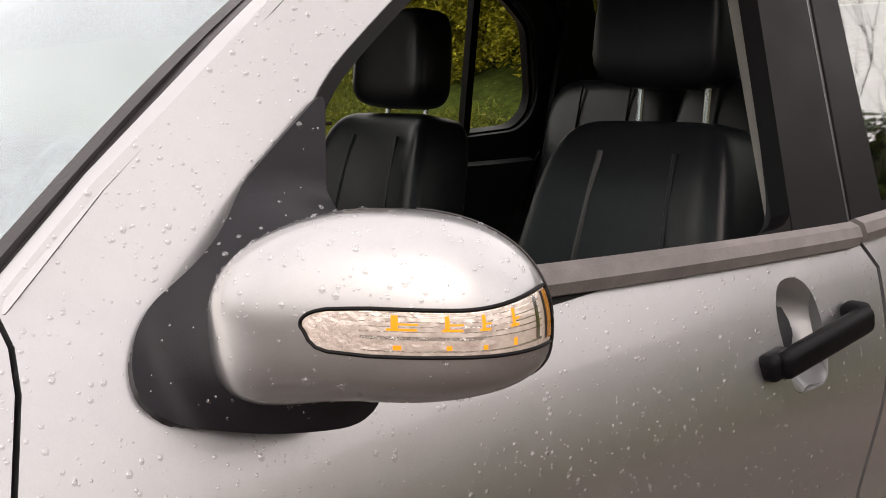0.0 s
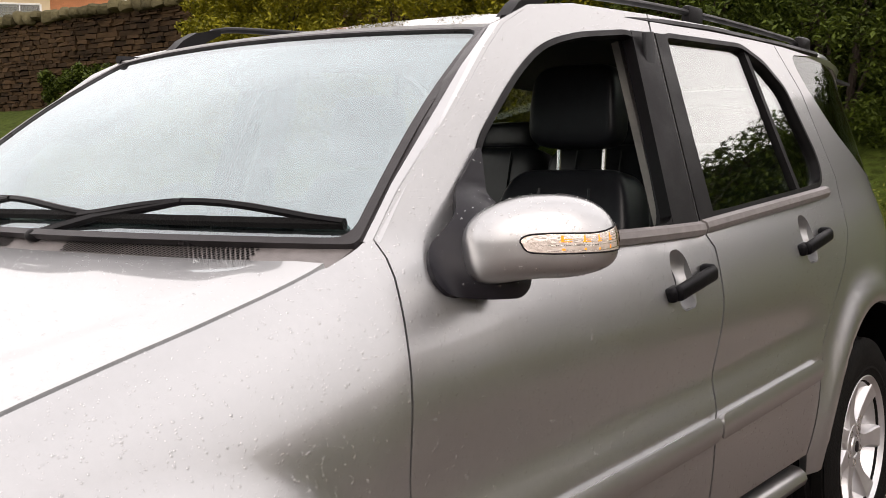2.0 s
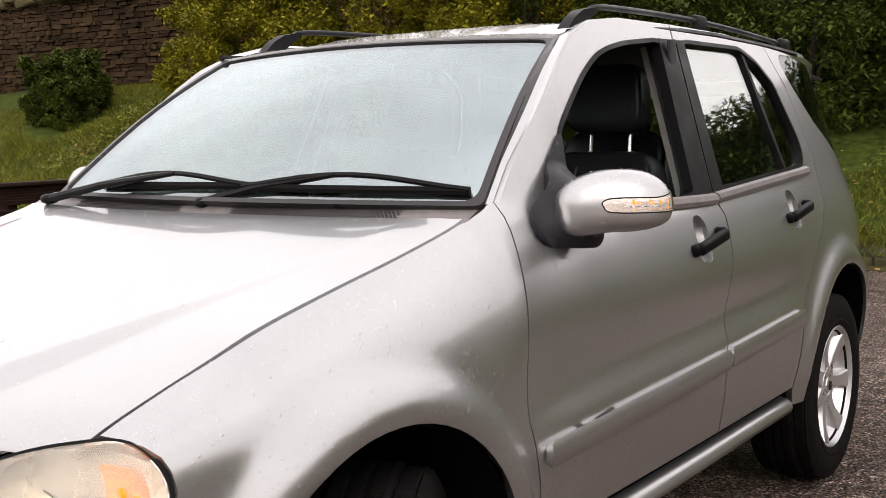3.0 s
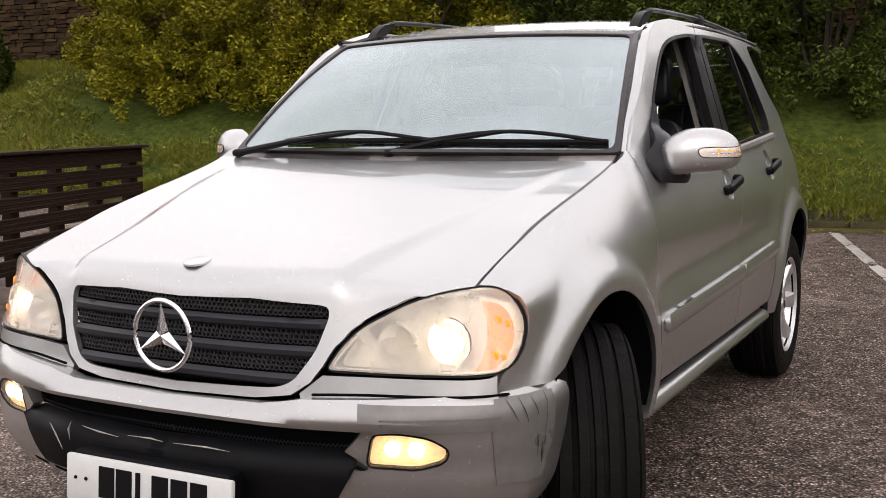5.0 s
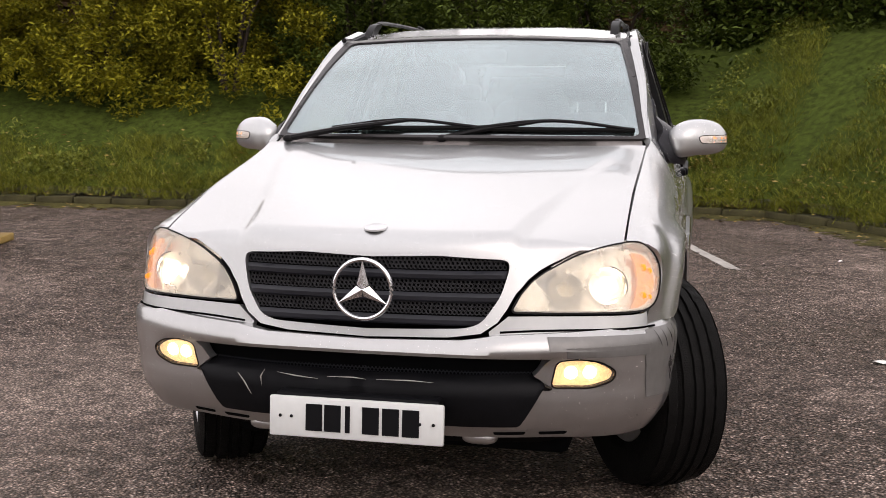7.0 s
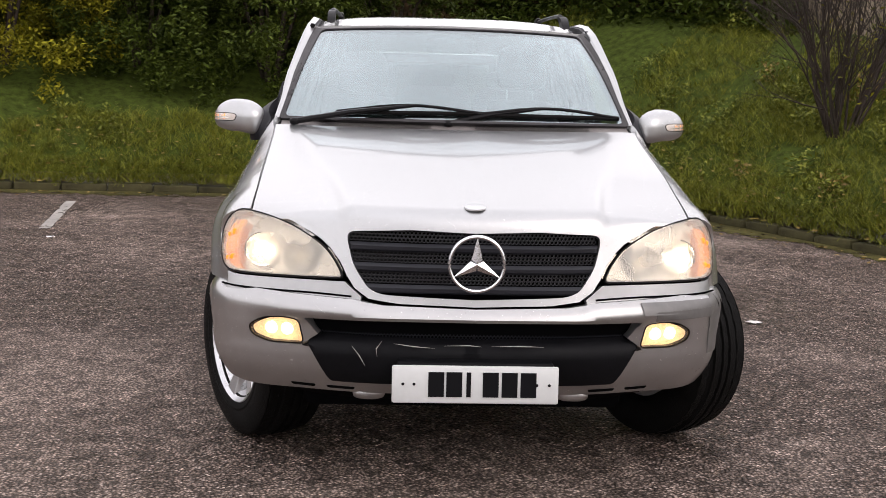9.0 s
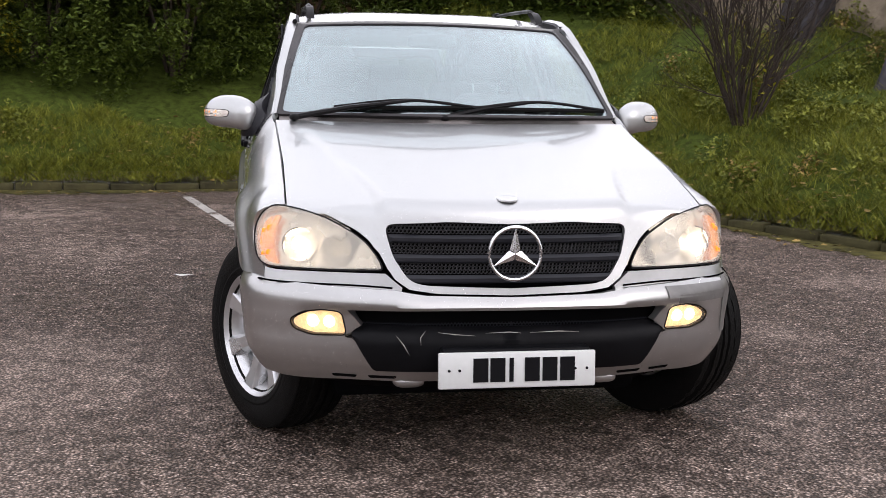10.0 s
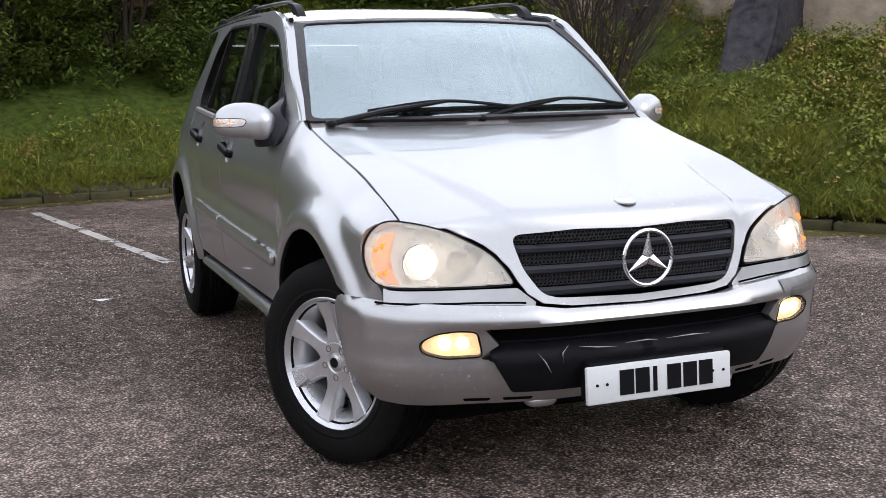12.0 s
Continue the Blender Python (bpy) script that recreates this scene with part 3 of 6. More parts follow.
def grass():
    verts, faces = [], []
    rnd = random.Random(5)

    def blade(x, y, z, h, w):
        a = rnd.uniform(0, 6.283)
        lean, b = rnd.uniform(0.5, 2.2) * h, rnd.uniform(0, 6.283)
        dx, dy = math.cos(a) * w, math.sin(a) * w
        lx, ly = math.cos(b) * lean, math.sin(b) * lean
        k = len(verts)
        verts.extend([(x - dx, y - dy, z), (x + dx, y + dy, z), (x + dx * 0.7 + lx * 0.4, y + dy * 0.7 + ly * 0.4, z + h * 0.6), (x - dx * 0.7 + lx * 0.4, y - dy * 0.7 + ly * 0.4, z + h * 0.6), (x + lx, y + ly, z + h * 0.85)])
        faces.extend([(k, k + 1, k + 2, k + 3), (k + 3, k + 2, k + 4)])
    along = ALONG
    span = [p for p in along if -16 < p.x < 9]
    for _ in range(38000):
        i = rnd.randrange(len(span) - 1)
        p = span[i].lerp(span[i + 1], rnd.random())
        e = (span[i + 1] - span[i]).normalized()
        q = p + Vector((-e.y, e.x)) * (0.0 + 4.7 * rnd.random() ** 1.1)
        if noise.noise((q.x * 0.9, q.y * 0.9, 9)) + 0.5 * noise.noise((q.x * 2.6, q.y * 2.6, 5)) < -0.62 or shaded(q.x, q.y):
            continue
        z = bank(q.x, q.y) - 0.02
        tall = max(0.35, 0.55 + 0.9 * (0.5 + 0.9 * noise.noise((q.x * 1.3, q.y * 1.3, 3))))
        for _ in range(11):
            blade(q.x + rnd.gauss(0, 0.06), q.y + rnd.gauss(0, 0.06), z, rnd.uniform(0.04, 0.15) * tall, rnd.uniform(0.0018, 0.0045))
    for _ in range(2600):
        i = rnd.randrange(len(span) - 1)
        p = span[i].lerp(span[i + 1], rnd.random())
        e = (span[i + 1] - span[i]).normalized()
        q = p + Vector((-e.y, e.x)) * rnd.uniform(0.03, 0.25)
        for _ in range(9):
            blade(q.x + rnd.gauss(0, 0.05), q.y + rnd.gauss(0, 0.05), bank(q.x, q.y) - 0.03, rnd.uniform(0.05, 0.16), rnd.uniform(0.0025, 0.006))
    me = bpy.data.meshes.new("grass")
    me.from_pydata(verts, [], faces)
    ob = part("grass", me, GRASS, flat=True)
    tagged(ob, "long wet green grass on the bank", "grass", kind="stuff")


grass()


def weeds():
    """Low broad-leaved weeds and brambles between the grass."""
    rnd = random.Random(15)
    span = [p for p in ALONG if -12 < p.x < 9]
    for material, label, count in ((LEAF_W, "low broad-leaved green weeds in the grass", 700), (LITTER, "brown withered weeds on the bank", 80)):
        cl = []
        for _ in range(count):
            i = rnd.randrange(len(span) - 1)
            e = (span[i + 1] - span[i]).normalized()
            q = span[i] + Vector((-e.y, e.x)) * (0.25 + 4.2 * rnd.random())
            if rnd.random() > (0.95 if q.x > 3 else 0.35):
                continue
            if not shaded(q.x, q.y):
                cl.append((Vector((q.x, q.y, bank(q.x, q.y) + 0.09)), rnd.uniform(0.10, 0.26)))
        tagged(part("weeds", leaves(cl, 110 * len(cl), 0.027, rnd), material, flat=True), label, "weeds", kind="stuff")


def litter():
    verts, faces = [], []
    rnd = random.Random(8)
    span = [p for p in ALONG if -14 < p.x < 8]
    for _ in range(2600):
        i = rnd.randrange(len(span) - 1)
        p = span[i].lerp(span[i + 1], rnd.random())
        e = (span[i + 1] - span[i]).normalized()
        d = abs(rnd.gauss(0.05, 0.5)) if rnd.random() < 0.75 else -abs(rnd.gauss(0.2, 0.25))
        q = p + Vector((-e.y, e.x)) * d
        z = (bank(q.x, q.y) + 0.05) if d > 0.08 else gz(q.x, q.y) + (0.115 if d > -0.07 else 0.008)
        s, a = rnd.uniform(0.015, 0.04), rnd.uniform(0, 6.283)
        t = Matrix.Rotation(a, 3, "Z") @ Matrix.Rotation(rnd.uniform(-0.7, 0.7), 3, "X")
        k = len(verts)
        for u in ((-1, 0, 0), (-0.2, -0.55, 0.15), (1, 0, 0.1), (-0.2, 0.55, 0.15)):
            v = t @ Vector(u) * s
            verts.append((q.x + v.x, q.y + v.y, max(gz(q.x, q.y) + 0.005, z + v.z)))
        faces.append((k, k + 1, k + 2, k + 3))
    me = bpy.data.meshes.new("fallen_leaves")
    me.from_pydata(verts, [], faces)
    tagged(part("fallen_leaves", me, LITTER, flat=True), "brown fallen leaves along the kerb", "leaves", kind="stuff")


litter()


def leaves(centre_list, count, size, rnd):
    """Many small folded leaves spread through clumps (centre, radius)."""
    verts, faces = [], []
    total = sum(r ** 2 for _, r in centre_list)
    for c, r in centre_list:
        for _ in range(int(count * r * r / total)):
            d = Vector((rnd.gauss(0, 1), rnd.gauss(0, 1), rnd.gauss(0, 1))).normalized()
            p = c + d * r * (0.40 + 0.75 * rnd.random() ** 0.8)
            t = Euler((rnd.uniform(-0.9, 0.9), rnd.uniform(-0.9, 0.9), rnd.uniform(0, 6.28))).to_matrix()
            s = size * rnd.uniform(0.6, 1.4)
            k = len(verts)
            for u in ((-1, 0, 0), (0, -0.45, 0.12), (1, 0, -0.1), (0, 0.45, 0.12)):
                verts.append(p + t @ Vector(u) * s)
            faces.append((k, k + 1, k + 2))
            faces.append((k, k + 2, k + 3))
    me = bpy.data.meshes.new("crown")
    me.from_pydata(verts, [], faces)
    return me


weeds()


def bush(x, y, w, h, material, label, seed, count=9000, size=0.055):
    rnd = random.Random(seed)
    z = bank(x, y)
    t = thing("bush", label, "bush", at=pose(x, y, z - 0.05))
    stems, cl = [], []
    for i in range(7):
        a = rnd.uniform(0, 6.28)
        r = w * 0.36 * rnd.uniform(0.3, 1)
        tip = Vector((math.cos(a) * r, math.sin(a) * r * 0.7, h * rnd.uniform(0.55, 0.85)))
        stems.append(tube([Vector((math.cos(a) * 0.08, math.sin(a) * 0.08, 0)), tip * 0.5 + Vector((0, 0, h * 0.12)), tip], lambda q: 0.035 * (1 - 0.75 * q), 5))
    for i in range(210):
        a, q = rnd.uniform(0, 6.28), rnd.random() ** 0.36
        zz = h * rnd.uniform(0.06, 0.95)
        wide = math.sin(math.pi * min(0.95, 0.24 + 0.57 * zz / h)) ** 0.7 * (1 + 0.16 * math.sin(3 * a + seed) + 0.10 * math.sin(7 * a + 5 * zz))
        c = Vector((math.cos(a) * w * 0.5 * q * wide, math.sin(a) * w * 0.40 * q * wide, zz))
        c.z += (bank(x + c.x, y + c.y) - z) * (1 - zz / h)
        cl.append((c, rnd.uniform(0.045, 0.125) * min(w, h) * 0.8))
    for st in stems:
        part("stem", st, TWIG, t)
    me = leaves(cl, count, size, rnd)
    part("crown", me, material, t, flat=True)
    return t


for i, (bx, by, bw, bh, bmtl, lab) in enumerate(BUSHES):
    bush(bx, by, bw, bh, bmtl, lab, 20 + i, 36000 if bmtl is LEAF_Y else 26000, 0.033 if bmtl is LEAF_Y else 0.037)


def shrub(x, y, z):
    rnd = random.Random(3)
    t = thing("bare_shrub", "leafless twiggy shrub with many thin upright stems", "shrub", at=pose(x, y, z - 0.05))
    bms = []

    def grow(p, d, ln, r, lvl):
        pts = [p]
        q = p.copy()
        dd = d.copy()
        for _ in range(3):
            dd = (dd + Vector((rnd.gauss(0, 0.12), rnd.gauss(0, 0.12), 0.05))).normalized()
            q = q + dd * ln / 3
            pts.append(q.copy())
        bms.append(tube(pts, lambda u: r * (1 - 0.6 * u), 4, cap=False))
        if lvl:
            for _ in range(4):
                k = rnd.randrange(1, 4)
                grow(pts[k], (dd + Vector((rnd.gauss(0, 0.5), rnd.gauss(0, 0.5), rnd.gauss(0.1, 0.3)))).normalized(), ln * 0.6, r * 0.5, lvl - 1)
    for _ in range(30):
        a = rnd.uniform(0, 6.28)
        grow(Vector((math.cos(a) * 0.12, math.sin(a) * 0.12, 0)), Vector((math.cos(a) * 0.62 * rnd.random(), math.sin(a) * 0.62 * rnd.random(), 1)).normalized(), rnd.uniform(1.1, 1.9), 0.016, 3)
    part("branchwork", merged(*bms), TWIG, t)
    cl = [(Vector((rnd.gauss(0, 0.4), rnd.gauss(0, 0.4), rnd.uniform(0.4, 1.9))), 0.3) for _ in range(10)]
    part("leaves", leaves(cl, 160, 0.03, rnd), LEAF_Y, t, flat=True)


shrub(4.52, 7.30, bank(4.52, 7.30))


# ---- the car: its surfaces ----
ZS = spline((-0.9, 0.78), (-0.6, 0.890), (-0.53, 0.922), (-0.5, 0.934), (-0.45, 0.951), (-0.4, 0.967), (-0.3, 0.998), (-0.2, 1.030), (0, 1.078), (0.2, 1.122), (0.4, 1.174), (0.5, 1.215), (0.8, 1.185), (1.66, 1.171), (2.4, 1.18), (3, 1.20), (3.8, 1.20))
XS = spline((-0.9, 0.72), (-0.5, 0.745), (-0.2, 0.746), (0, 0.750), (0.5, 0.766), (0.8, 0.811), (1.66, 0.833), (2.4, 0.836), (3, 0.821), (3.8, 0.77))
WIDE = spline((-0.9, 0.77), (-0.5, 0.853), (-0.2, 0.892), (0.55, 0.905), (1.66, 0.918), (2.4, 0.915), (3, 0.905), (3.8, 0.85))
LEANIN = spline((-0.9, 0.42), (0.5, 0.345), (0.8, 0.295), (1.66, 0.327), (3.8, 0.357))
ARCHES = ((-0.03, 0.408, 0.435), (2.82, 0.412, 0.445))
LIFT = 0.015


def strip_z(y):
    """Height of the rubbing strip's middle."""
    return 0.662 + 0.036 * (y - 0.5)


def side(y, z):
    w, zs, xs = WIDE(y), ZS(y), XS(y)
    if z > zs:
        x = xs - (z - zs) * LEANIN(y)
    elif z > 0.7:
        x = w - (w - xs) * ((z - 0.7) / (zs - 0.7)) ** (2.8 + 1.4 * smooth(0.7, 0.1, y) + 5 * smooth(-0.25, -0.5, y))
    else:
        x = w - 0.07 * ((0.7 - z) / 0.4) ** 2
    x -= 0.022 * smooth(strip_z(y) + 0.028, strip_z(y) + 0.125, z) * smooth(1.00, 0.79, z) * smooth(0.35, 0.6, y) * smooth(2.45, 2.2, y)
    x -= 0.22 * (max(0.0, y - 3.0) / 0.75) ** 2
    x -= 0.022 * smooth(-0.48, -0.57, y) * smooth(0.77, 0.72, z)
    for cy, cz, r in ARCHES:
        d = math.hypot(y - cy, z - cz)
        x += (0.032 * smooth(r + 0.120, r + 0.035, d) - 0.006 * smooth(r + 0.015, r, d)) * smooth(1.08, 0.92, z)
    return x


def flank(sg, off=0.0):
    return lambda y, z: (sg * (side(y, z + LIFT) + off), y, z + LIFT)


def nose(x, z):
    x = abs(x)
    return -0.745 + 0.40 * x ** 2.88 - 0.055 * smooth(0.50, 0.80, x) + 8 * max(0, x - 0.80) ** 2 + (0.15 + 0.45 * min(x / 0.8, 1) ** 2 - 0.18 * smooth(0.45, 0.75, x)) * (z - 0.70)


HOODZ = spline((-0.80, 0.915), (-0.611, 0.961), (-0.116, 1.065), (0.33, 1.165), (0.6, 1.225))


def hood(x, y):
    x = abs(x)
    c, e = HOODZ(y), ZS(y)
    crease = 0.425 + 0.215 * smooth(-0.75, 0.42, y)
    drop = 0.005 * smooth(0.43, 0.10, y) + 0.017 * smooth(-0.05, -0.50, y)
    return c - drop * smooth(crease - 0.020, crease + 0.024, x) - (c - drop - e) * (x / XS(y)) ** 3


def lip(x):
    """Where the bonnet's top meets its nose: y and z."""
    z = 0.9
    for _ in range(12):
        y = nose(x, z)
        z = hood(x, y)
    return y, z


FILLET = spline((0, 0.065), (0.45, 0.05), (0.55, 0.030), (0.62, 0.014), (0.8, 0.011))


def bonnet(x, q):
    """q 0..1 over the top, 1..1.2 round the lip, then metres down the nose."""
    yi, zi = lip(x)
    FIL = FILLET(abs(x))
    back = 0.43 - 0.05 * (1 - (x / 0.78) ** 2)
    a = Vector((x, yi + FIL, hood(x, yi + FIL)))
    b = Vector((x, nose(x, zi - FIL), zi - FIL))
    if q <= 1:
        y = back + (yi + FIL - back) * q
        return Vector((x, y, hood(x, y)))
    if q <= 1.2:
        t = (q - 1) / 0.2
        return a * (1 - t) ** 2 + Vector((x, yi, zi)) * 2 * t * (1 - t) + b * t * t
    z = zi - FIL - (q - 1.2)
    return Vector((x, nose(x, z), z))


def down(x, z):
    return 1.2 + max(0.0, lip(x)[1] - FILLET(abs(x)) - z)


BUMP_X = spline((0, 0), (0.3, 0.3), (0.57, 0.558), (0.78, 0.735), (0.90, 0.828), (1.02, 0.888), (1.14, 0.905), (1.3, 0.905))
BUMP_Y = spline((0, -0.84), (0.3, -0.828), (0.57, -0.768), (0.78, -0.675), (0.90, -0.60), (1.02, -0.50), (1.14, -0.385), (1.3, -0.22))


BUMP_TOP = spline((0, 0.643), (0.1, 0.645), (0.30, 0.650), (0.36, 0.658), (0.41, 0.666), (0.60, 0.672), (0.86, 0.677), (1.0, 0.682), (1.3, 0.682))


def bumper_at(s, z, off=0.0):
    a = abs(s)
    x, y = BUMP_X(a), BUMP_Y(a)
    h = 0.01
    tx, ty = BUMP_X(a + h) - BUMP_X(max(a - h, 0)), BUMP_Y(a + h) - BUMP_Y(max(a - h, 0))
    ln = math.hypot(tx, ty) or 1
    nx, ny = -ty / ln, tx / ln
    nx, ny = (nx, ny) if ny * 1 < 0 else (-nx, -ny)
    if a > 1.0:
        nx, ny = abs(nx), -abs(ny)
    tuck = -0.14 * max(0, 0.56 - z) - 0.18 * max(0, 0.47 - z) - 2.5 * max(0, 0.435 - z) ** 2 - 0.040 * min(1, max(0, (z - BUMP_TOP(a) + 0.055) / 0.060)) ** 2 - (0.004 + 0.024 * smooth(0.80, 0.60, a)) * smooth(0.616, 0.570, z) + 0.012 * smooth(0.52, 0.40, z) + off
    return Vector((math.copysign(x + nx * tuck, s), y + ny * tuck, z))


def screen(u, v):
    """Windscreen: u -1..1 across, v 0..1 up."""
    x = u * (0.735 - 0.128 * v)
    y = 0.505 + 0.57 * v - 0.10 * (1 - u * u) * (1 - 0.3 * v)
    z = 1.205 + 0.410 * v + 0.03 * math.sin(math.pi * v) + 0.015 * (1 - u * u) * v
    return Vector((x, y, z))


ROOFZ = spline((0.95, 1.625), (1.1, 1.652), (1.5, 1.70), (2.2, 1.715), (3.0, 1.70), (3.65, 1.655))


def roof_at(x, y):
    return Vector((x, y, ROOFZ(y) + 0.012 - 0.045 * (abs(x) / 0.68) ** 4))


def scoop(hy, hz):
    """Outline of a door handle's recess."""
    return rounded([(hy - 0.040, hz - 0.062), (hy + 0.034, hz - 0.058), (hy + 0.046, hz), (hy + 0.040, hz + 0.055), (hy + 0.012, hz + 0.074), (hy - 0.026, hz + 0.070), (hy - 0.046, hz + 0.03)], 0.018)


HANDLES = ((1.485, 1.052), (2.335, 1.088))
car = thing("car", "silver off-road estate car, wet, with worn taped bumper and lit headlamps", "car")

# windscreen, roof
def pane(fn, nu, nv, thick):
    """An evenly netted curved pane with two faces and closed edges."""
    bm = bmesh.new()
    net = [[[bm.verts.new(fn(i / nu, j / nv) + o) for i in range(nu + 1)] for j in range(nv + 1)] for o in (Vector(), thick)]
    for k, rows in enumerate(net):
        for r, q in zip(rows, rows[1:]):
            for i in range(nu):
                f = (r[i], r[i + 1], q[i + 1], q[i])
                bm.faces.new(f if k == 0 else f[::-1])
    for i in range(nu):
        bm.faces.new((net[0][0][i + 1], net[0][0][i], net[1][0][i], net[1][0][i + 1])), bm.faces.new((net[0][nv][i], net[0][nv][i + 1], net[1][nv][i + 1], net[1][nv][i]))
    for j in range(nv):
        bm.faces.new((net[0][j][0], net[0][j + 1][0], net[1][j + 1][0], net[1][j][0])), bm.faces.new((net[0][j + 1][nu], net[0][j][nu], net[1][j][nu], net[1][j + 1][nu]))
    return bm


part("windscreen", pane(lambda a, b: screen(-1.010 + 2.02 * a, 0.004 + 0.986 * b), 48, 28, Vector((0, 0.003, -0.004))), SCREEN, car, "tinted windscreen mirroring the sky")
part("windscreen_surround", panel(rounded([(-1.03, -0.01), (1.03, -0.01), (1.03, 1.0), (-1.03, 1.0)], 0.03), lambda u, v: screen(u, v) + Vector((0, -0.004, 0.004)), 0.08, holes=[rounded([(-1.0, 0.014), (1.0, 0.014), (0.998, 0.982), (-0.998, 0.982)], 0.05)], thick=0.015, into=(0, 1, 0), rim=0.06), GREY_TRIM, car, "black rubber and ceramic edge of the windscreen")


def roof_map(x, t):
    a = screen(max(-1, min(1, x / 0.62)), 1.0)
    y0 = a.y + 0.012
    y = y0 + (3.66 - y0) * t
    p = roof_at(x, y)
    p.x *= 1 - 0.30 * (max(0.0, y - 3.0) / 0.75) ** 2
    p.z = a.z + 0.012 + (p.z - a.z - 0.012) * smooth(0, 0.16, t) if t < 0.16 else p.z
    return p


part("roof", panel([(-0.665, 0), (-0.3, 0), (0, 0), (0.3, 0), (0.665, 0), (0.665, 1), (-0.665, 1)], roof_map, 0.05, thick=0.02, into=(0, 0, -1), rim=0.05, wet=0.5), PAINT, car)

# bonnet with its nose round the grille
DOOR_EDGE = spline((0.45, 0.514), (0.551, 0.512), (0.65, 0.488), (0.742, 0.466), (0.82, 0.464), (0.907, 0.474), (1.024, 0.497), (1.11, 0.521), (1.16, 0.534), (1.198, 0.528))
GRILLE = [(-0.405, 0.868), (-0.2, 0.880), (0, 0.884), (0.2, 0.880), (0.405, 0.868), (0.418, 0.85), (0.395, 0.765), (0.345, 0.690), (0.30, 0.674), (0, 0.663), (-0.30, 0.674), (-0.345, 0.690), (-0.395, 0.765), (-0.418, 0.85)]
NOSE_R = [(0.393, 0.688), (0.419, 0.725), (0.443, 0.772), (0.474, 0.811), (0.506, 0.838), (0.540, 0.858), (0.575, 0.875), (0.617, 0.895), (0.665, 0.911)]
edge_back = [(XS(y) - 0.0005, y) for y in [0.42 - 0.88 * i / 32 for i in range(33)]]


def top_q(x, y):
    yi, _ = lip(x)
    back = 0.43 - 0.05 * (1 - (x / 0.78) ** 2)
    return (y - back) / (yi + FILLET(abs(x)) - back)


half = [(x, top_q(x, y)) for x, y in edge_back] + [(0.744, 1.0)] + [(0.741, 1.15)] + [(0.712, down(0.712, 0.922))] + [(x, down(x, z)) for x, z in reversed(NOSE_R)] + [(0.345, down(0.345, 0.655)), (0.25, down(0.25, 0.642)), (0.1, down(0.1, 0.638))]
outline = [(0.0, 0.0), (0.4, 0.0), (0.7, 0.0)] + half + [(-x, q) for x, q in reversed(half)] + [(-0.7, 0.0), (-0.4, 0.0)]
part("bonnet", panel(outline, bonnet, 0.018, holes=[rounded([(x, down(x, z)) for x, z in GRILLE], 0.025)], thick=0.015, into=(0, 0.6, -0.8), rim=0.02, wet=0.8), PAINT, car)

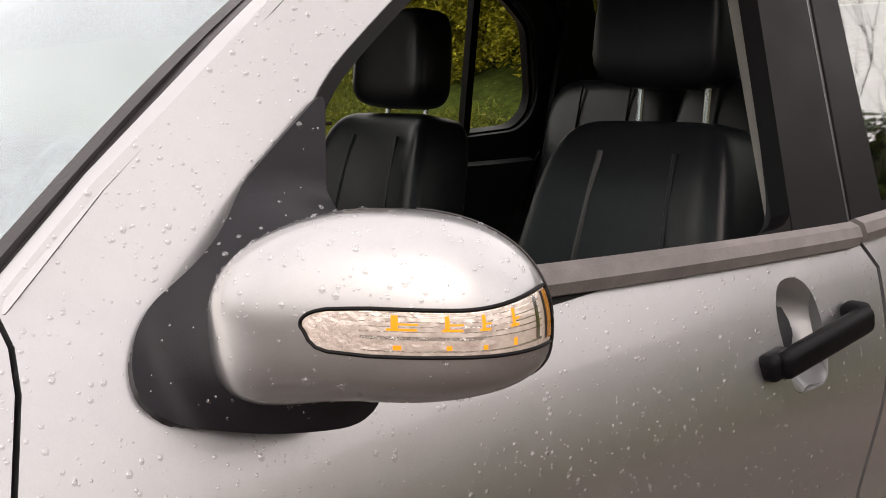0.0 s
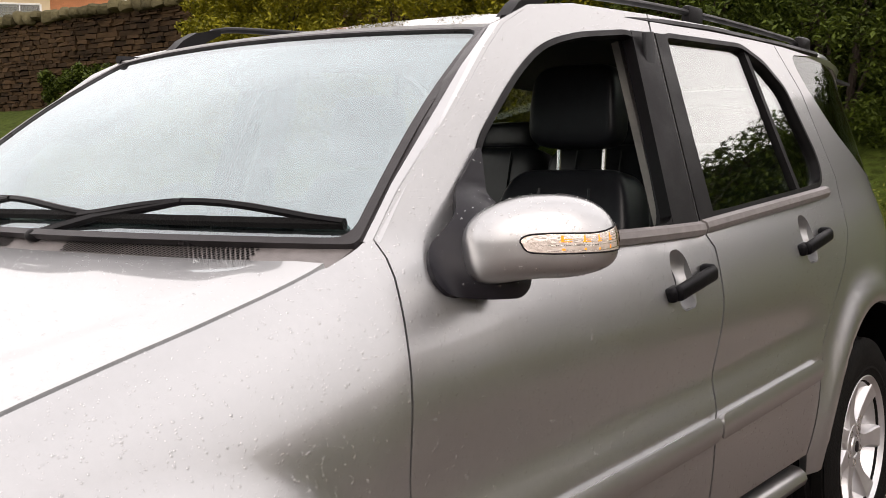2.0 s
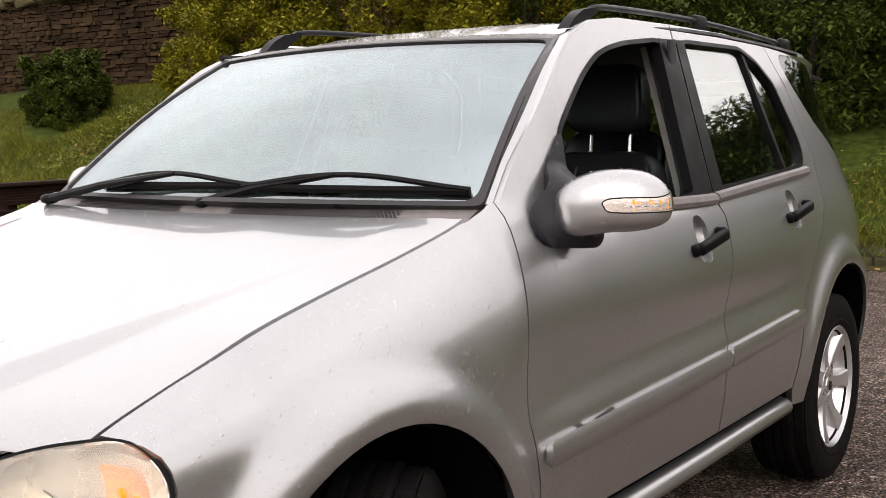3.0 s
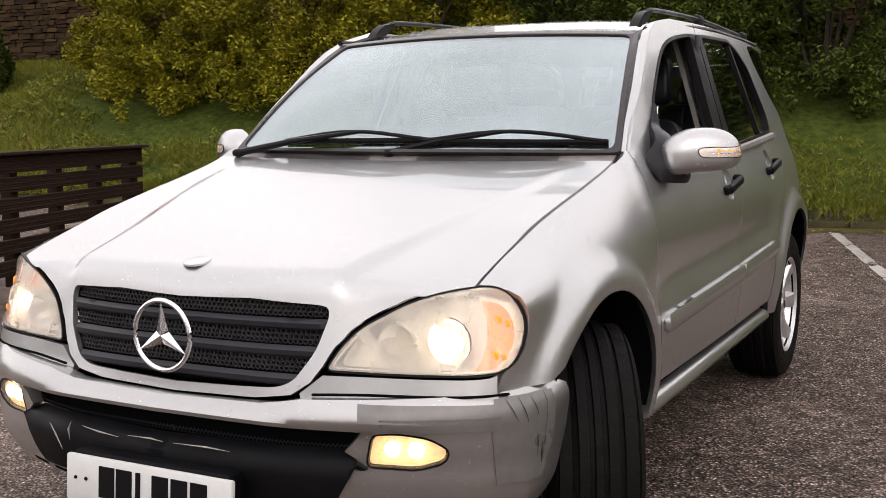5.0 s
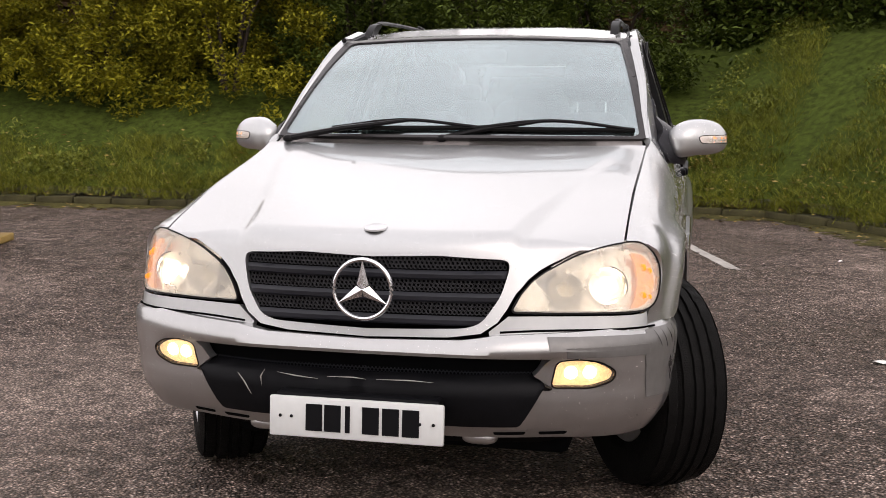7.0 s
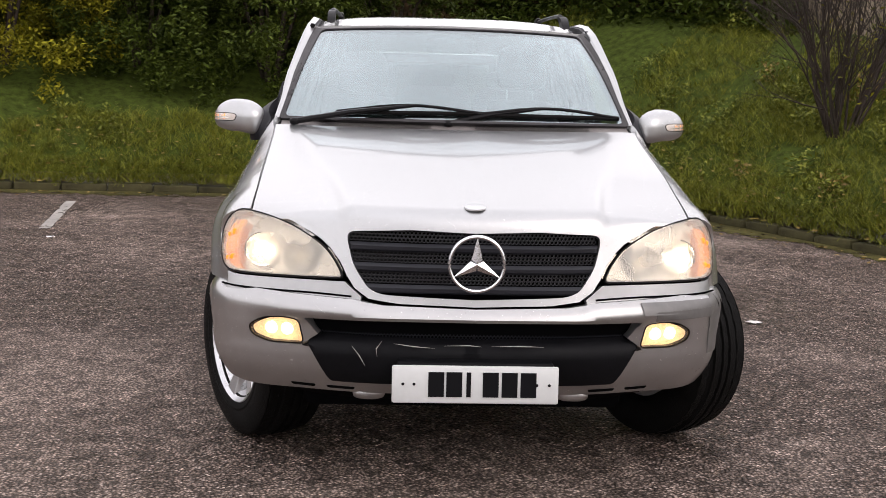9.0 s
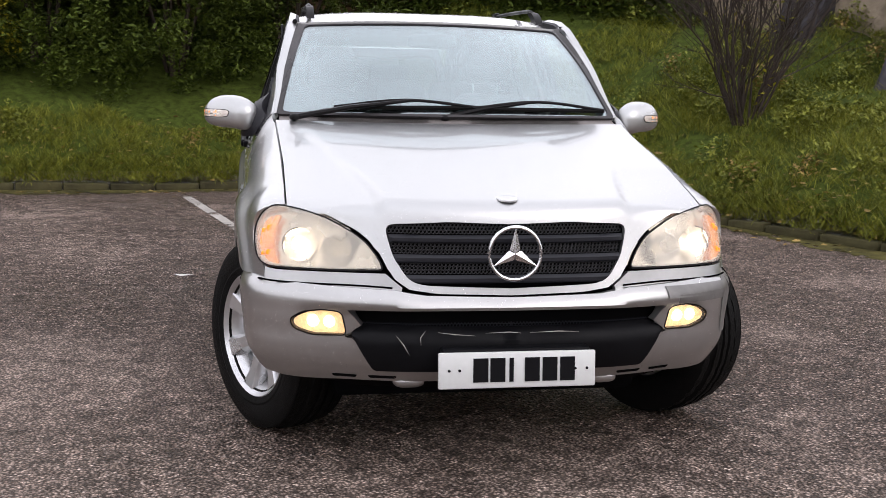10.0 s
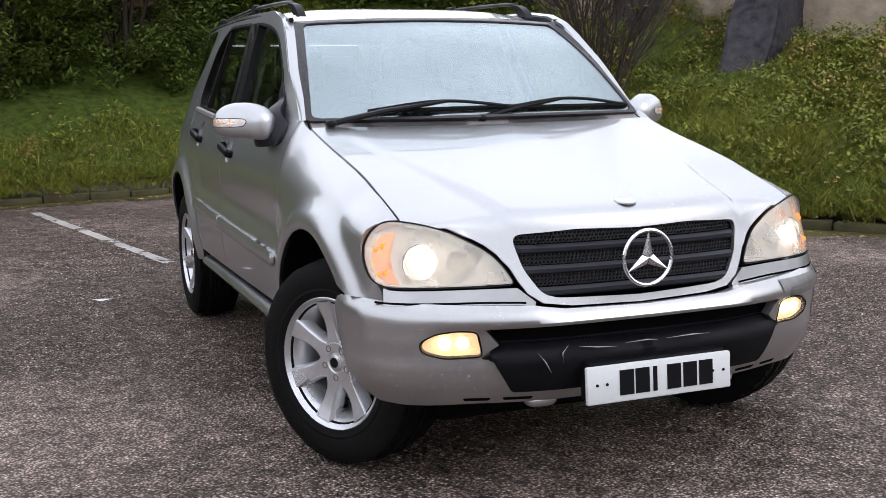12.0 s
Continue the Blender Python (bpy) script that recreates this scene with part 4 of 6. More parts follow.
for sg in (1, -1):
    inw = (-sg, 0, 0)
    A = (ARCHES[0][0], ARCHES[0][1] - LIFT, ARCHES[0][2])
    DOOR_F = [(DOOR_EDGE(0.45 + 0.748 * k / 24), 0.45 + 0.748 * k / 24) for k in range(25)]
    wing = [(0.47, 0.36)] + DOOR_F[:] + [(0.50, 1.196), (0.42, 1.163)] + [(y, ZS(y) - 0.0005 + 0.0022 * smooth(-0.2, -0.4, y) - LIFT) for y in [0.40 - 0.925 * i / 36 for i in range(37)]] + \
        [(y, z - LIFT) for y, z in ((-0.528, 0.921), (-0.517, 0.917), (-0.502, 0.908), (-0.490, 0.893), (-0.483, 0.872), (-0.478, 0.845), (-0.481, 0.811), (-0.498, 0.774), (-0.522, 0.745), (-0.546, 0.729), (-0.560, 0.717), (-0.574, 0.674), (-0.43, 0.677))] + \
        [(A[0] + A[2] * math.cos(radians(a)), A[1] + A[2] * math.sin(radians(a))) for a in range(136, -6, -6)]
    part("front_wing", panel(wing, flank(sg), 0.02, thick=0.025, into=inw, wet=1.8 if sg > 0 else 0.5), PAINT, car)
    # doors
    WIN_F = rounded([(0.80, 1.115), (0.80, 1.28), (0.842, 1.358), (0.933, 1.428), (1.032, 1.499), (1.133, 1.555), (1.218, 1.583), (1.34, 1.606), (1.60, 1.633), (1.640, 1.60), (1.54, 1.164), (1.162, 1.143)], 0.05)
    SEAM_B = [(1.725, 1.688), (1.705, 1.55), (1.66, 1.16), (1.70, 1.10), (1.672, 0.98), (1.592, 0.772), (1.575, 0.70), (1.57, 0.455)]
    low = 0.0 if sg > 0 else 0.035
    fd = [(0.528, 1.198), (0.62, 1.285 - low * 0.4), (0.80, 1.435 - low), (0.95, 1.556 - low), (1.03, 1.612 - low), (1.15, 1.655 - low * 0.7), (1.35, 1.678)] + SEAM_B + DOOR_F[:-1]
    d = part("front_door", panel(fd, flank(sg), 0.023, holes=[WIN_F, [(y, z - LIFT) for y, z in scoop(*HANDLES[0])]], thick=0.03, into=inw, wet=1.3 if sg > 0 else 0.3), PAINT, car)
    WIN_R = rounded([(1.785, 1.640), (2.296, 1.648), (2.44, 1.605), (2.555, 1.529), (2.64, 1.33), (2.638, 1.27), (2.593, 1.226), (1.873, 1.182), (1.73, 1.176)], 0.035)
    SEAM_C = [(2.58, 1.672), (2.70, 1.52), (2.765, 1.25), (2.70, 1.08), (2.60, 0.985), (2.45, 0.88), (2.345, 0.77), (2.315, 0.626), (2.27, 0.455)]
    rd = list(reversed([(1.575, 0.455), (1.578, 0.70), (1.596, 0.772), (1.676, 0.98), (1.704, 1.10), (1.664, 1.16), (1.709, 1.55), (1.729, 1.688)])) + list(reversed(SEAM_C)) + [(2.2, 1.692)]
    d2 = part("rear_door", panel(rd, flank(sg), 0.023, holes=[WIN_R, [(y, z - LIFT) for y, z in scoop(*HANDLES[1])]], thick=0.03, into=inw, wet=0.8 if sg > 0 else 0.3), PAINT, car)
    B = (ARCHES[1][0], ARCHES[1][1] - LIFT, ARCHES[1][2])
    arc2 = [(B[0] + B[2] * math.cos(radians(a)), B[1] + B[2] * math.sin(radians(a))) for a in range(180, -10, -6)]
    WIN_Q = rounded([(2.71, 1.642), (2.95, 1.652), (3.2, 1.64), (3.42, 1.55), (3.52, 1.36), (3.50, 1.25), (3.34, 1.235), (3.14, 1.262), (2.93, 1.392), (2.765, 1.55)], 0.05)
    rq = SEAM_C + [(2.285, 0.39)] + arc2 + [(3.27, 0.42), (3.66, 0.42), (3.72, 0.8), (3.70, 1.15), (3.60, 1.5), (3.50, 1.655), (3.0, 1.678)]
    part("rear_quarter_panel", panel(rq, flank(sg), 0.025, holes=[WIN_Q], thick=0.03, into=inw), PAINT, car)
    part("frame_lining", panel(inset(fd, 0.012), flank(sg, -0.034), 0.06, holes=[inset(WIN_F, -0.004)], thick=0.012, into=inw), CABIN, d)
    part("frame_lining", panel(inset(rd, 0.012), flank(sg, -0.034), 0.06, holes=[inset(WIN_R, -0.004)], thick=0.012, into=inw), CABIN, d2)
    part("quarter_lining", panel([(2.65, 1.665), (2.76, 1.26), (2.70, 0.95), (3.66, 0.95), (3.66, 1.15), (3.58, 1.5), (3.47, 1.66)], flank(sg, -0.036), 0.06, holes=[inset(WIN_Q, -0.004)], thick=0.012, into=inw), CABIN, car)
    # glass
    if sg < 0:
        part("window_pane", panel(inset(WIN_F, -0.008), flank(sg, -0.016), 0.06, thick=0.004, into=inw), CLEAR_GLASS, d)
    part("window_pane", panel(inset(WIN_R, -0.008), flank(sg, -0.016), 0.06, thick=0.004, into=inw), GLASS if sg > 0 else CLEAR_GLASS, d2)
    part("quarter_glass", panel(inset(WIN_Q, -0.004), flank(sg, -0.004), 0.06, thick=0.004, into=inw), DARK_GLASS, car, "dark tinted rear quarter glass")
    for nm, ol, par in (("window_seal", WIN_F, d), ("window_seal", WIN_R, d2)):
        o = dense(ol, 0.03)
        part(nm, panel(inset(o, -0.004), flank(sg, 0.003), 0.2, holes=[inset(o, 0.009)], thick=0.03, into=inw, gap=0), BLACK_TRIM, par)
    # black pillar covers
    part("pillar_cover", panel([(1.60, 1.636), (1.722, 1.640), (1.660, 1.150), (1.52, 1.150)], flank(sg, 0.004), 0.05, thick=0.03, into=inw), BLACK_TRIM, d)
    part("pillar_cover", panel([(1.732, 1.640), (1.80, 1.642), (1.760, 1.155), (1.666, 1.150)], flank(sg, 0.004), 0.05, thick=0.03, into=inw), BLACK_TRIM, d2)
    part("window_divider", panel([(2.315, 1.64), (2.345, 1.635), (2.425, 1.20), (2.395, 1.20)], flank(sg, -0.004), 0.05, thick=0.025, into=inw), BLACK_TRIM, d2)
    # belt mouldings
    for ya, yb, par in ((0.80, 1.655, d), (1.668, 2.60, d2)):
        belt = lambda y: ZS(y) - 0.008 if y < 1.66 else 1.166 + 0.058 * (y - 1.668)
        pts = [Vector((sg * (side(y, belt(y)) + 0.004), y, belt(y))) for y in [ya + (yb - ya) * i / 14 for i in range(15)]]
        part("belt_moulding", tube(pts, 0.019, 8), COWL, par, "weathered dark rubber belt moulding")
    # side strips
    for ya, yb, par in ((0.52, 1.568, d), (1.582, 2.29, d2)):
        z0 = strip_z
        ol = rounded([(ya, z0(ya) - 0.034), (yb, z0(yb) - 0.034), (yb + 0.005, z0(yb) + 0.028), (ya, z0(ya) + 0.028)], 0.024)
        part("rubbing_strip", panel(ol, lambda y, z: (sg * (side(y, z) + 0.022 - 9 * (z - z0(y) + 0.003) ** 2), y, z), 0.012, thick=0.018, into=inw, gap=0), PAINT, par, "body-coloured rubbing strip")
    # sill bar
    pts = [Vector((sg * 0.858, 0.42 + 1.84 * i / 12, 0.405)) for i in range(13)]
    part("side_sill", tube(pts, 0.045, 12, 0.75), BUMPER_PAINT, car, "rounded silver side sill")
    part("floor_side", block(0.05, 1.95, 0.12, pose(sg * 0.83, 1.38, 0.41)), VOID, car)
    # door handles
    for hy, hz, par in ((1.485, 1.052, d), (2.335, 1.088, d2)):
        cup = scoop(hy, hz)
        ring = inset(cup, -0.001)
        part("handle_recess", panel(ring, lambda y, z: (sg * (side(y, z) - 0.001 - 0.034 * min(1.0, 1.35 * max(0, 1 - ((y - hy) / 0.047) ** 2 * 0.8 - ((z - hz - 0.004) / 0.069) ** 2)) ** 0.7), y, z), 0.008, thick=0.003, into=inw, gap=0, rim=0.008), PAINT, par, "silver scooped handle recess")
        grip = merged(block(0.026, 0.205, 0.036, pose(sg * (side(hy, hz) + 0.024), hy + 0.012, hz - 0.002, 9), 0.011, 3), block(0.030, 0.05, 0.034, pose(sg * (side(hy - 0.08, hz) + 0.012), hy - 0.078, hz - 0.018, 9), 0.010, 3), block(0.036, 0.030, 0.040, pose(sg * (side(hy + 0.10, hz) + 0.010), hy + 0.105, hz + 0.014, 9), 0.010, 3))
        part("door_handle", grip, BLACK_MATTE, par, "black pull handle")
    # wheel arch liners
    # Liners and backs are near-black, so the arch's shade is in their colour.
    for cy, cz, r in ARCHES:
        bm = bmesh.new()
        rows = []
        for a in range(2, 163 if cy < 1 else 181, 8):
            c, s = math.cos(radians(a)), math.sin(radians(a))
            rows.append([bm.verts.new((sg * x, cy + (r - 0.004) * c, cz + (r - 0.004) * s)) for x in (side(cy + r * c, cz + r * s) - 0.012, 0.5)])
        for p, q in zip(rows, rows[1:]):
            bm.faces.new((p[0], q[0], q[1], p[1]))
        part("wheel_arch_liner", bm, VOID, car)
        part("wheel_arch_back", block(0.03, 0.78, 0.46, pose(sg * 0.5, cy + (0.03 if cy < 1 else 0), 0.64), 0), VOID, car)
    # inner shell behind the panel joints, near-black as their painted shade
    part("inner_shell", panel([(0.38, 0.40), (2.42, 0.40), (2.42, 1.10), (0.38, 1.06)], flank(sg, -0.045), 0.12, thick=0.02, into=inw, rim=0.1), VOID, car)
    # door inside
    part("door_lining", panel([(0.6, 0.5), (1.7, 0.5), (1.7, 1.13), (0.75, 1.09), (0.6, 1.0)], flank(sg, -0.10), 0.12, thick=0.03, into=inw, rim=0.1), CABIN, d)
    part("door_lining", panel([(1.75, 0.5), (2.35, 0.6), (2.6, 1.0), (2.62, 1.14), (1.75, 1.13)], flank(sg, -0.10), 0.12, thick=0.03, into=inw, rim=0.1), CABIN, d2)

# tailgate
part("tailgate", panel([(-0.64, 0.5), (0.64, 0.5), (0.62, 1.15), (0.46, 1.62), (-0.46, 1.62), (-0.62, 1.15)], lambda x, z: (x, 3.76 - 0.05 * (x / 0.7) ** 2 - 0.16 * max(0, z - 1.1), z), 0.1, holes=[[(-0.52, 1.18), (0.52, 1.18), (0.42, 1.55), (-0.42, 1.55)]], thick=0.05, into=(0, -1, 0), rim=0.05), PAINT, car)
part("rear_window", panel([(-0.54, 1.16), (0.54, 1.16), (0.44, 1.57), (-0.44, 1.57)], lambda x, z: (x, 3.735 - 0.05 * (x / 0.7) ** 2 - 0.16 * max(0, z - 1.1), z), 0.1, thick=0.005, into=(0, -1, 0), rim=0.05), GLASS, car)
part("rear_bumper", block(1.40, 0.30, 0.30, pose(0, 3.70, 0.55), 0.08, 4), BUMPER_PAINT, car)

# front bumper
HOLE = [(-0.566, 0.594), (-0.3, 0.598), (0.3, 0.598), (0.566, 0.594), (0.520, 0.542), (0.550, 0.524), (0.478, 0.390), (-0.478, 0.390), (-0.550, 0.524), (-0.520, 0.542)]


def fog_outline(sg, grow=0.0):
    pts = [(0.596, 0.586), (0.66, 0.590), (0.735, 0.579), (0.786, 0.552), (0.778, 0.524), (0.71, 0.505), (0.577, 0.508)]
    return [(sg * p[0], p[1]) for p in rounded(inset(pts, -grow), 0.022)]


half = [(0.98, 0.340), (1.07, 0.372), (1.14, 0.435), (1.185, 0.53), (1.20, 0.66), (1.15, 0.680), (1.0, 0.682), (0.86, 0.677), (0.60, 0.672), (0.41, 0.666), (0.36, 0.658), (0.30, 0.650), (0.1, 0.645)]
low = [(0.2, 0.342), (0.6, 0.340), (0.85, 0.335)]
ol = [(0, 0.342)] + low + half + [(0, 0.643)] + [(-a, b) for a, b in reversed(half)] + [(-a, b) for a, b in reversed(low)]
part("front_bumper", panel(ol, bumper_at, 0.014, holes=[HOLE, fog_outline(1, 0.003), fog_outline(-1, 0.003)], thick=0.03, into=(0, 1, 0), rim=0.02, wet=0.6), BUMPER_PAINT, car)
part("bumper_shelf", pane(lambda a, b: bumper_at(-1.14 + 2.28 * a, BUMP_TOP(abs(-1.14 + 2.28 * a)) - 0.004 - 0.006 * b, -0.004 - 0.055 * b), 90, 4, Vector((0, 0, -0.004))), BUMPER_PAINT, car)
for sg in (1, -1):
    # Near-black tube laid along the seam as the shadow under the filler.
    part("bumper_gap_shade", tube([(sg * x, nose(x, 0.700 + 0.6 * (BUMP_TOP(x) - 0.706)) - 0.0045, BUMP_TOP(x) - 0.003) for x in [0.40 + 0.044 * i for i in range(11)]], 0.0036, 6), VOID, car)
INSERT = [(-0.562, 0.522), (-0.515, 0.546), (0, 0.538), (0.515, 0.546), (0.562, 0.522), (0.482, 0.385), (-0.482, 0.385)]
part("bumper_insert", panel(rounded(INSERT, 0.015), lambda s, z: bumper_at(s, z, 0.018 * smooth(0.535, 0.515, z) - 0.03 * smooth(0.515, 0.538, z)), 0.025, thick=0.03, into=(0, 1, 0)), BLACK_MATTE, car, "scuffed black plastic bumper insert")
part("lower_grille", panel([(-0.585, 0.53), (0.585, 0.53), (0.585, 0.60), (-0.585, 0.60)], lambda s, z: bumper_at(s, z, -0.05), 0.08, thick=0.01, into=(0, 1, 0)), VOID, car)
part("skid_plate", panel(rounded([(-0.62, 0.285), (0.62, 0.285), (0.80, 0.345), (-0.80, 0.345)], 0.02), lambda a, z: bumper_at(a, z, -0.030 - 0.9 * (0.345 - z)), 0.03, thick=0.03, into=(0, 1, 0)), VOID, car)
# Thin near-black sheets on the bumper skin, painted as the slots' shade.
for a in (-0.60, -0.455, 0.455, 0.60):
    part("valance_slot_shade", panel(rounded([(a - 0.050, 0.351), (a + 0.050, 0.351), (a + 0.056, 0.366), (a - 0.056, 0.366)], 0.010), lambda u, z: bumper_at(u, z, 0.0015), 0.02, thick=0.01, into=(0, 1, 0)), VOID, car)
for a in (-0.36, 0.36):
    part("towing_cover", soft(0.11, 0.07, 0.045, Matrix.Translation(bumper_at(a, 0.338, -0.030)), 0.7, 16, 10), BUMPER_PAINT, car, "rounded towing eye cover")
# Plain near-black blocks added to fill in the darkness below and behind the nose.
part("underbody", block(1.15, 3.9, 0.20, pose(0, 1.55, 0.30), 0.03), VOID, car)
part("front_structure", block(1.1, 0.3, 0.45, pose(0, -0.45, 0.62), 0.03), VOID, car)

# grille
# The backing sheet is near-black, painting the depth behind the honeycomb.
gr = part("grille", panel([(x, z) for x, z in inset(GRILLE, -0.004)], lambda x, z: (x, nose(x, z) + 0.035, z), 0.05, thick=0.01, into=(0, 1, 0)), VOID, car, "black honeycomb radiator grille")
for z in (0.822, 0.757, 0.690):
    w = 0.408 - 0.35 * max(0, 0.80 - z)
    ol = [(-w, z - 0.014), (w, z - 0.014), (w + 0.004, z + 0.014), (-w - 0.004, z + 0.014)]
    part("grille_bar", panel(ol, lambda x, q: (x, nose(x, q) + 0.012 - 0.012 * (1 - ((q - z) / 0.014) ** 2), q), 0.012, thick=0.012, into=(0, 1, 0), gap=0), GRILLE_BLACK, gr)
star = part("emblem", tube([Vector((0.088 * math.cos(t), -0.792, 0.785 + 0.088 * math.sin(t))) for t in [2 * math.pi * k / 40 for k in range(40)]], 0.0065, 8, closed=True), CHROME, gr, "round chrome emblem")
bm = bmesh.new()
for k in range(3):
    a = math.pi / 2 + k * 2 * math.pi / 3
    tip, l, r, c0 = (0.087, 0), (0.013, 0.018), (0.013, -0.018), (0.0, 0.0)
    rot = lambda p, y: Vector((p[0] * math.cos(a) - p[1] * math.sin(a), y, 0.785 + p[0] * math.sin(a) + p[1] * math.cos(a)))
    v = [bm.verts.new(rot(tip, -0.794)), bm.verts.new(rot(l, -0.790)), bm.verts.new(rot((0, 0), -0.800)), bm.verts.new(rot(r, -0.790))]
    bm.faces.new((v[0], v[1], v[2])), bm.faces.new((v[0], v[2], v[3]))
bmesh.ops.recalc_face_normals(bm, faces=bm.faces)
part("emblem_spokes", bm, CHROME, gr, flat=True)
part("bonnet_badge", lathe([(0.0, 0.005), (0.028, 0.005), (0.036, 0.002), (0.037, -0.003)], 24, Matrix.Translation((0, -0.650, hood(0, -0.650) + 0.002)) @ Euler((radians(11), 0, 0)).to_matrix().to_4x4() @ Euler((0, radians(-90), 0)).to_matrix().to_4x4()), ALLOY, car, "small round metal badge")

# headlamps
LAMP = [(0.428, 0.720), (0.452, 0.767), (0.482, 0.805), (0.512, 0.830), (0.545, 0.849), (0.575, 0.866), (0.606, 0.882), (0.641, 0.895), (0.677, 0.906), (0.711, 0.914), (0.745, 0.919), (0.768, 0.921), (0.786, 0.918),
        (0.805, 0.909), (0.822, 0.893), (0.836, 0.872), (0.847, 0.845), (0.852, 0.811), (0.850, 0.774), (0.843, 0.745), (0.830, 0.729), (0.809, 0.721), (0.777, 0.719), (0.694, 0.719), (0.547, 0.717)]
for sg in (1, -1):
    lm = [(sg * x, z) for x, z in rounded(LAMP, 0.02)]

    def bulge(x, z, o=0.0):
        return (x, nose(x, z) - 0.006 + o, z)
    hl = part("headlamp", panel(inset(lm, -0.004), lambda x, z: bulge(x, z, 0.07 - 0.04 * smooth(0.70, 0.84, abs(x))), 0.03, thick=0.01, into=(0, 1, 0)), REFLECT, car, "yellowed headlamp, lit")
    part("lens", panel(lm, bulge, 0.03, thick=0.004, into=(0, 1, 0)), LENS, hl, "cloudy clear lens").visible_shadow = False
    o = dense(lm, 0.02)
    part("lamp_seal", panel(inset(o, -0.0025), lambda x, z: bulge(x, z, 0.001), 0.2, holes=[inset(o, 0.0012)], thick=0.02, into=(0, 1, 0), gap=0), BLACK_TRIM, hl)
    for bx, bz, br, lit in ((0.580, 0.778, 0.050, False), (0.702, 0.793, 0.056, True)):
        by = nose(bx, bz) + 0.045
        m = Matrix.Translation((sg * bx, by, bz)) @ Euler((0, 0, radians(90))).to_matrix().to_4x4()
        part("reflector_bowl", lathe([(br, -0.030), (br * 1.06, -0.030), (br * 0.9, -0.012), (br * 0.6, 0.012), (br * 0.25, 0.022), (0.0, 0.024)], 24, m, cap=False), CHROME, hl)
        part("bulb", soft(br * 0.75, 0.02, br * 0.85, Matrix.Translation((sg * bx, by - 0.012, bz)), 1.0, 16, 8) if lit else soft(0.05, 0.03, 0.05, Matrix.Translation((sg * bx, by + 0.0, bz)), 1.0, 14, 8), BULB if lit else CLEAR, hl)
    amb = [(sg * x, z) for x, z in rounded([(0.758, 0.890), (0.795, 0.882), (0.815, 0.864), (0.830, 0.833), (0.836, 0.80), (0.832, 0.766), (0.814, 0.736), (0.79, 0.726), (0.764, 0.724), (0.780, 0.755), (0.784, 0.80), (0.776, 0.85)], 0.012)]
    part("indicator", panel(amb, lambda x, z: bulge(x, z, 0.009), 0.02, thick=0.01, into=(0, 1, 0)), AMBER, hl, "amber corner indicator")
    for ax, az, aw in ((0.797, 0.842, 0.026), (0.816, 0.832, 0.020), (0.802, 0.762, 0.024), (0.820, 0.757, 0.018)):
        part("indicator_facet", soft(aw, 0.006, aw * 0.9, Matrix.Translation(bulge(sg * ax, az, 0.007)), 0.8, 10, 6), AMBER_LIT, hl, "glowing amber facet")
    for arc in (((0.705, 0.893), (0.728, 0.872), (0.744, 0.835), (0.747, 0.795), (0.740, 0.755), (0.722, 0.720)), ((0.560, 0.822), (0.592, 0.829), (0.622, 0.814), (0.637, 0.782), (0.632, 0.748), (0.620, 0.724))):
        part("lamp_divider", tube([Vector(bulge(sg * ax, az, 0.012)) for ax, az in arc], 0.0045, 6), REFLECT, hl, "pale plastic divider")
    rimz = [(sg * x, z) for x, z in rounded(LAMP, 0.02)]
    o2 = dense(rimz, 0.02)
    for bs in (0.645, 0.705):
        part("fog_lamp_bulb", soft(0.040, 0.012, 0.040, Matrix.Translation(bumper_at(sg * bs, 0.550, -0.010)), 1.0, 14, 8), BULB, car)
    part("lamp_bezel", panel(inset(o2, 0.004), lambda x, z: bulge(x, z, 0.012), 0.2, holes=[inset(o2, 0.008)], thick=0.012, into=(0, 1, 0), gap=0), REFLECT, hl, "pale plastic lamp bezel")
    fill = [(sg * x, z) for x, z in [(0.385, 0.680), (0.422, 0.711), (0.55, 0.711), (0.69, 0.713), (0.775, 0.713), (0.803, 0.715), (0.819, 0.719), (0.822, 0.682), (0.830, 0.650), (0.37, 0.645), (0.365, 0.664)]]
    part("lamp_filler", panel(fill, lambda x, z: (x, nose(x, 0.700 + 0.6 * (z - 0.700)) - 0.004, z), 0.03, thick=0.02, into=(0, 1, 0)), PAINT, car)
    fl = part("fog_lamp", panel(fog_outline(sg), lambda s, z: bumper_at(s, z, -0.03), 0.03, thick=0.01, into=(0, 1, 0)), REFLECT, car, "lit amber-white fog lamp in the bumper")
    part("lens", panel(fog_outline(sg), lambda s, z: bumper_at(s, z, -0.002), 0.02, thick=0.004, into=(0, 1, 0)), CLEAR, fl).visible_shadow = False
    o = dense(fog_outline(sg, 0.0035), 0.02)
    part("lamp_seal", panel(o, lambda s, z: bumper_at(s, z, 0.001), 0.2, holes=[inset(o, 0.0030)], thick=0.03, into=(0, 1, 0), gap=0), BLACK_TRIM, fl)
    part("bulb", panel(inset(dense(fog_outline(sg), 0.01), 0.003), lambda s, z: bumper_at(s, z, -0.014), 0.02, thick=0.006, into=(0, 1, 0), gap=0), FOG_LIT, fl)

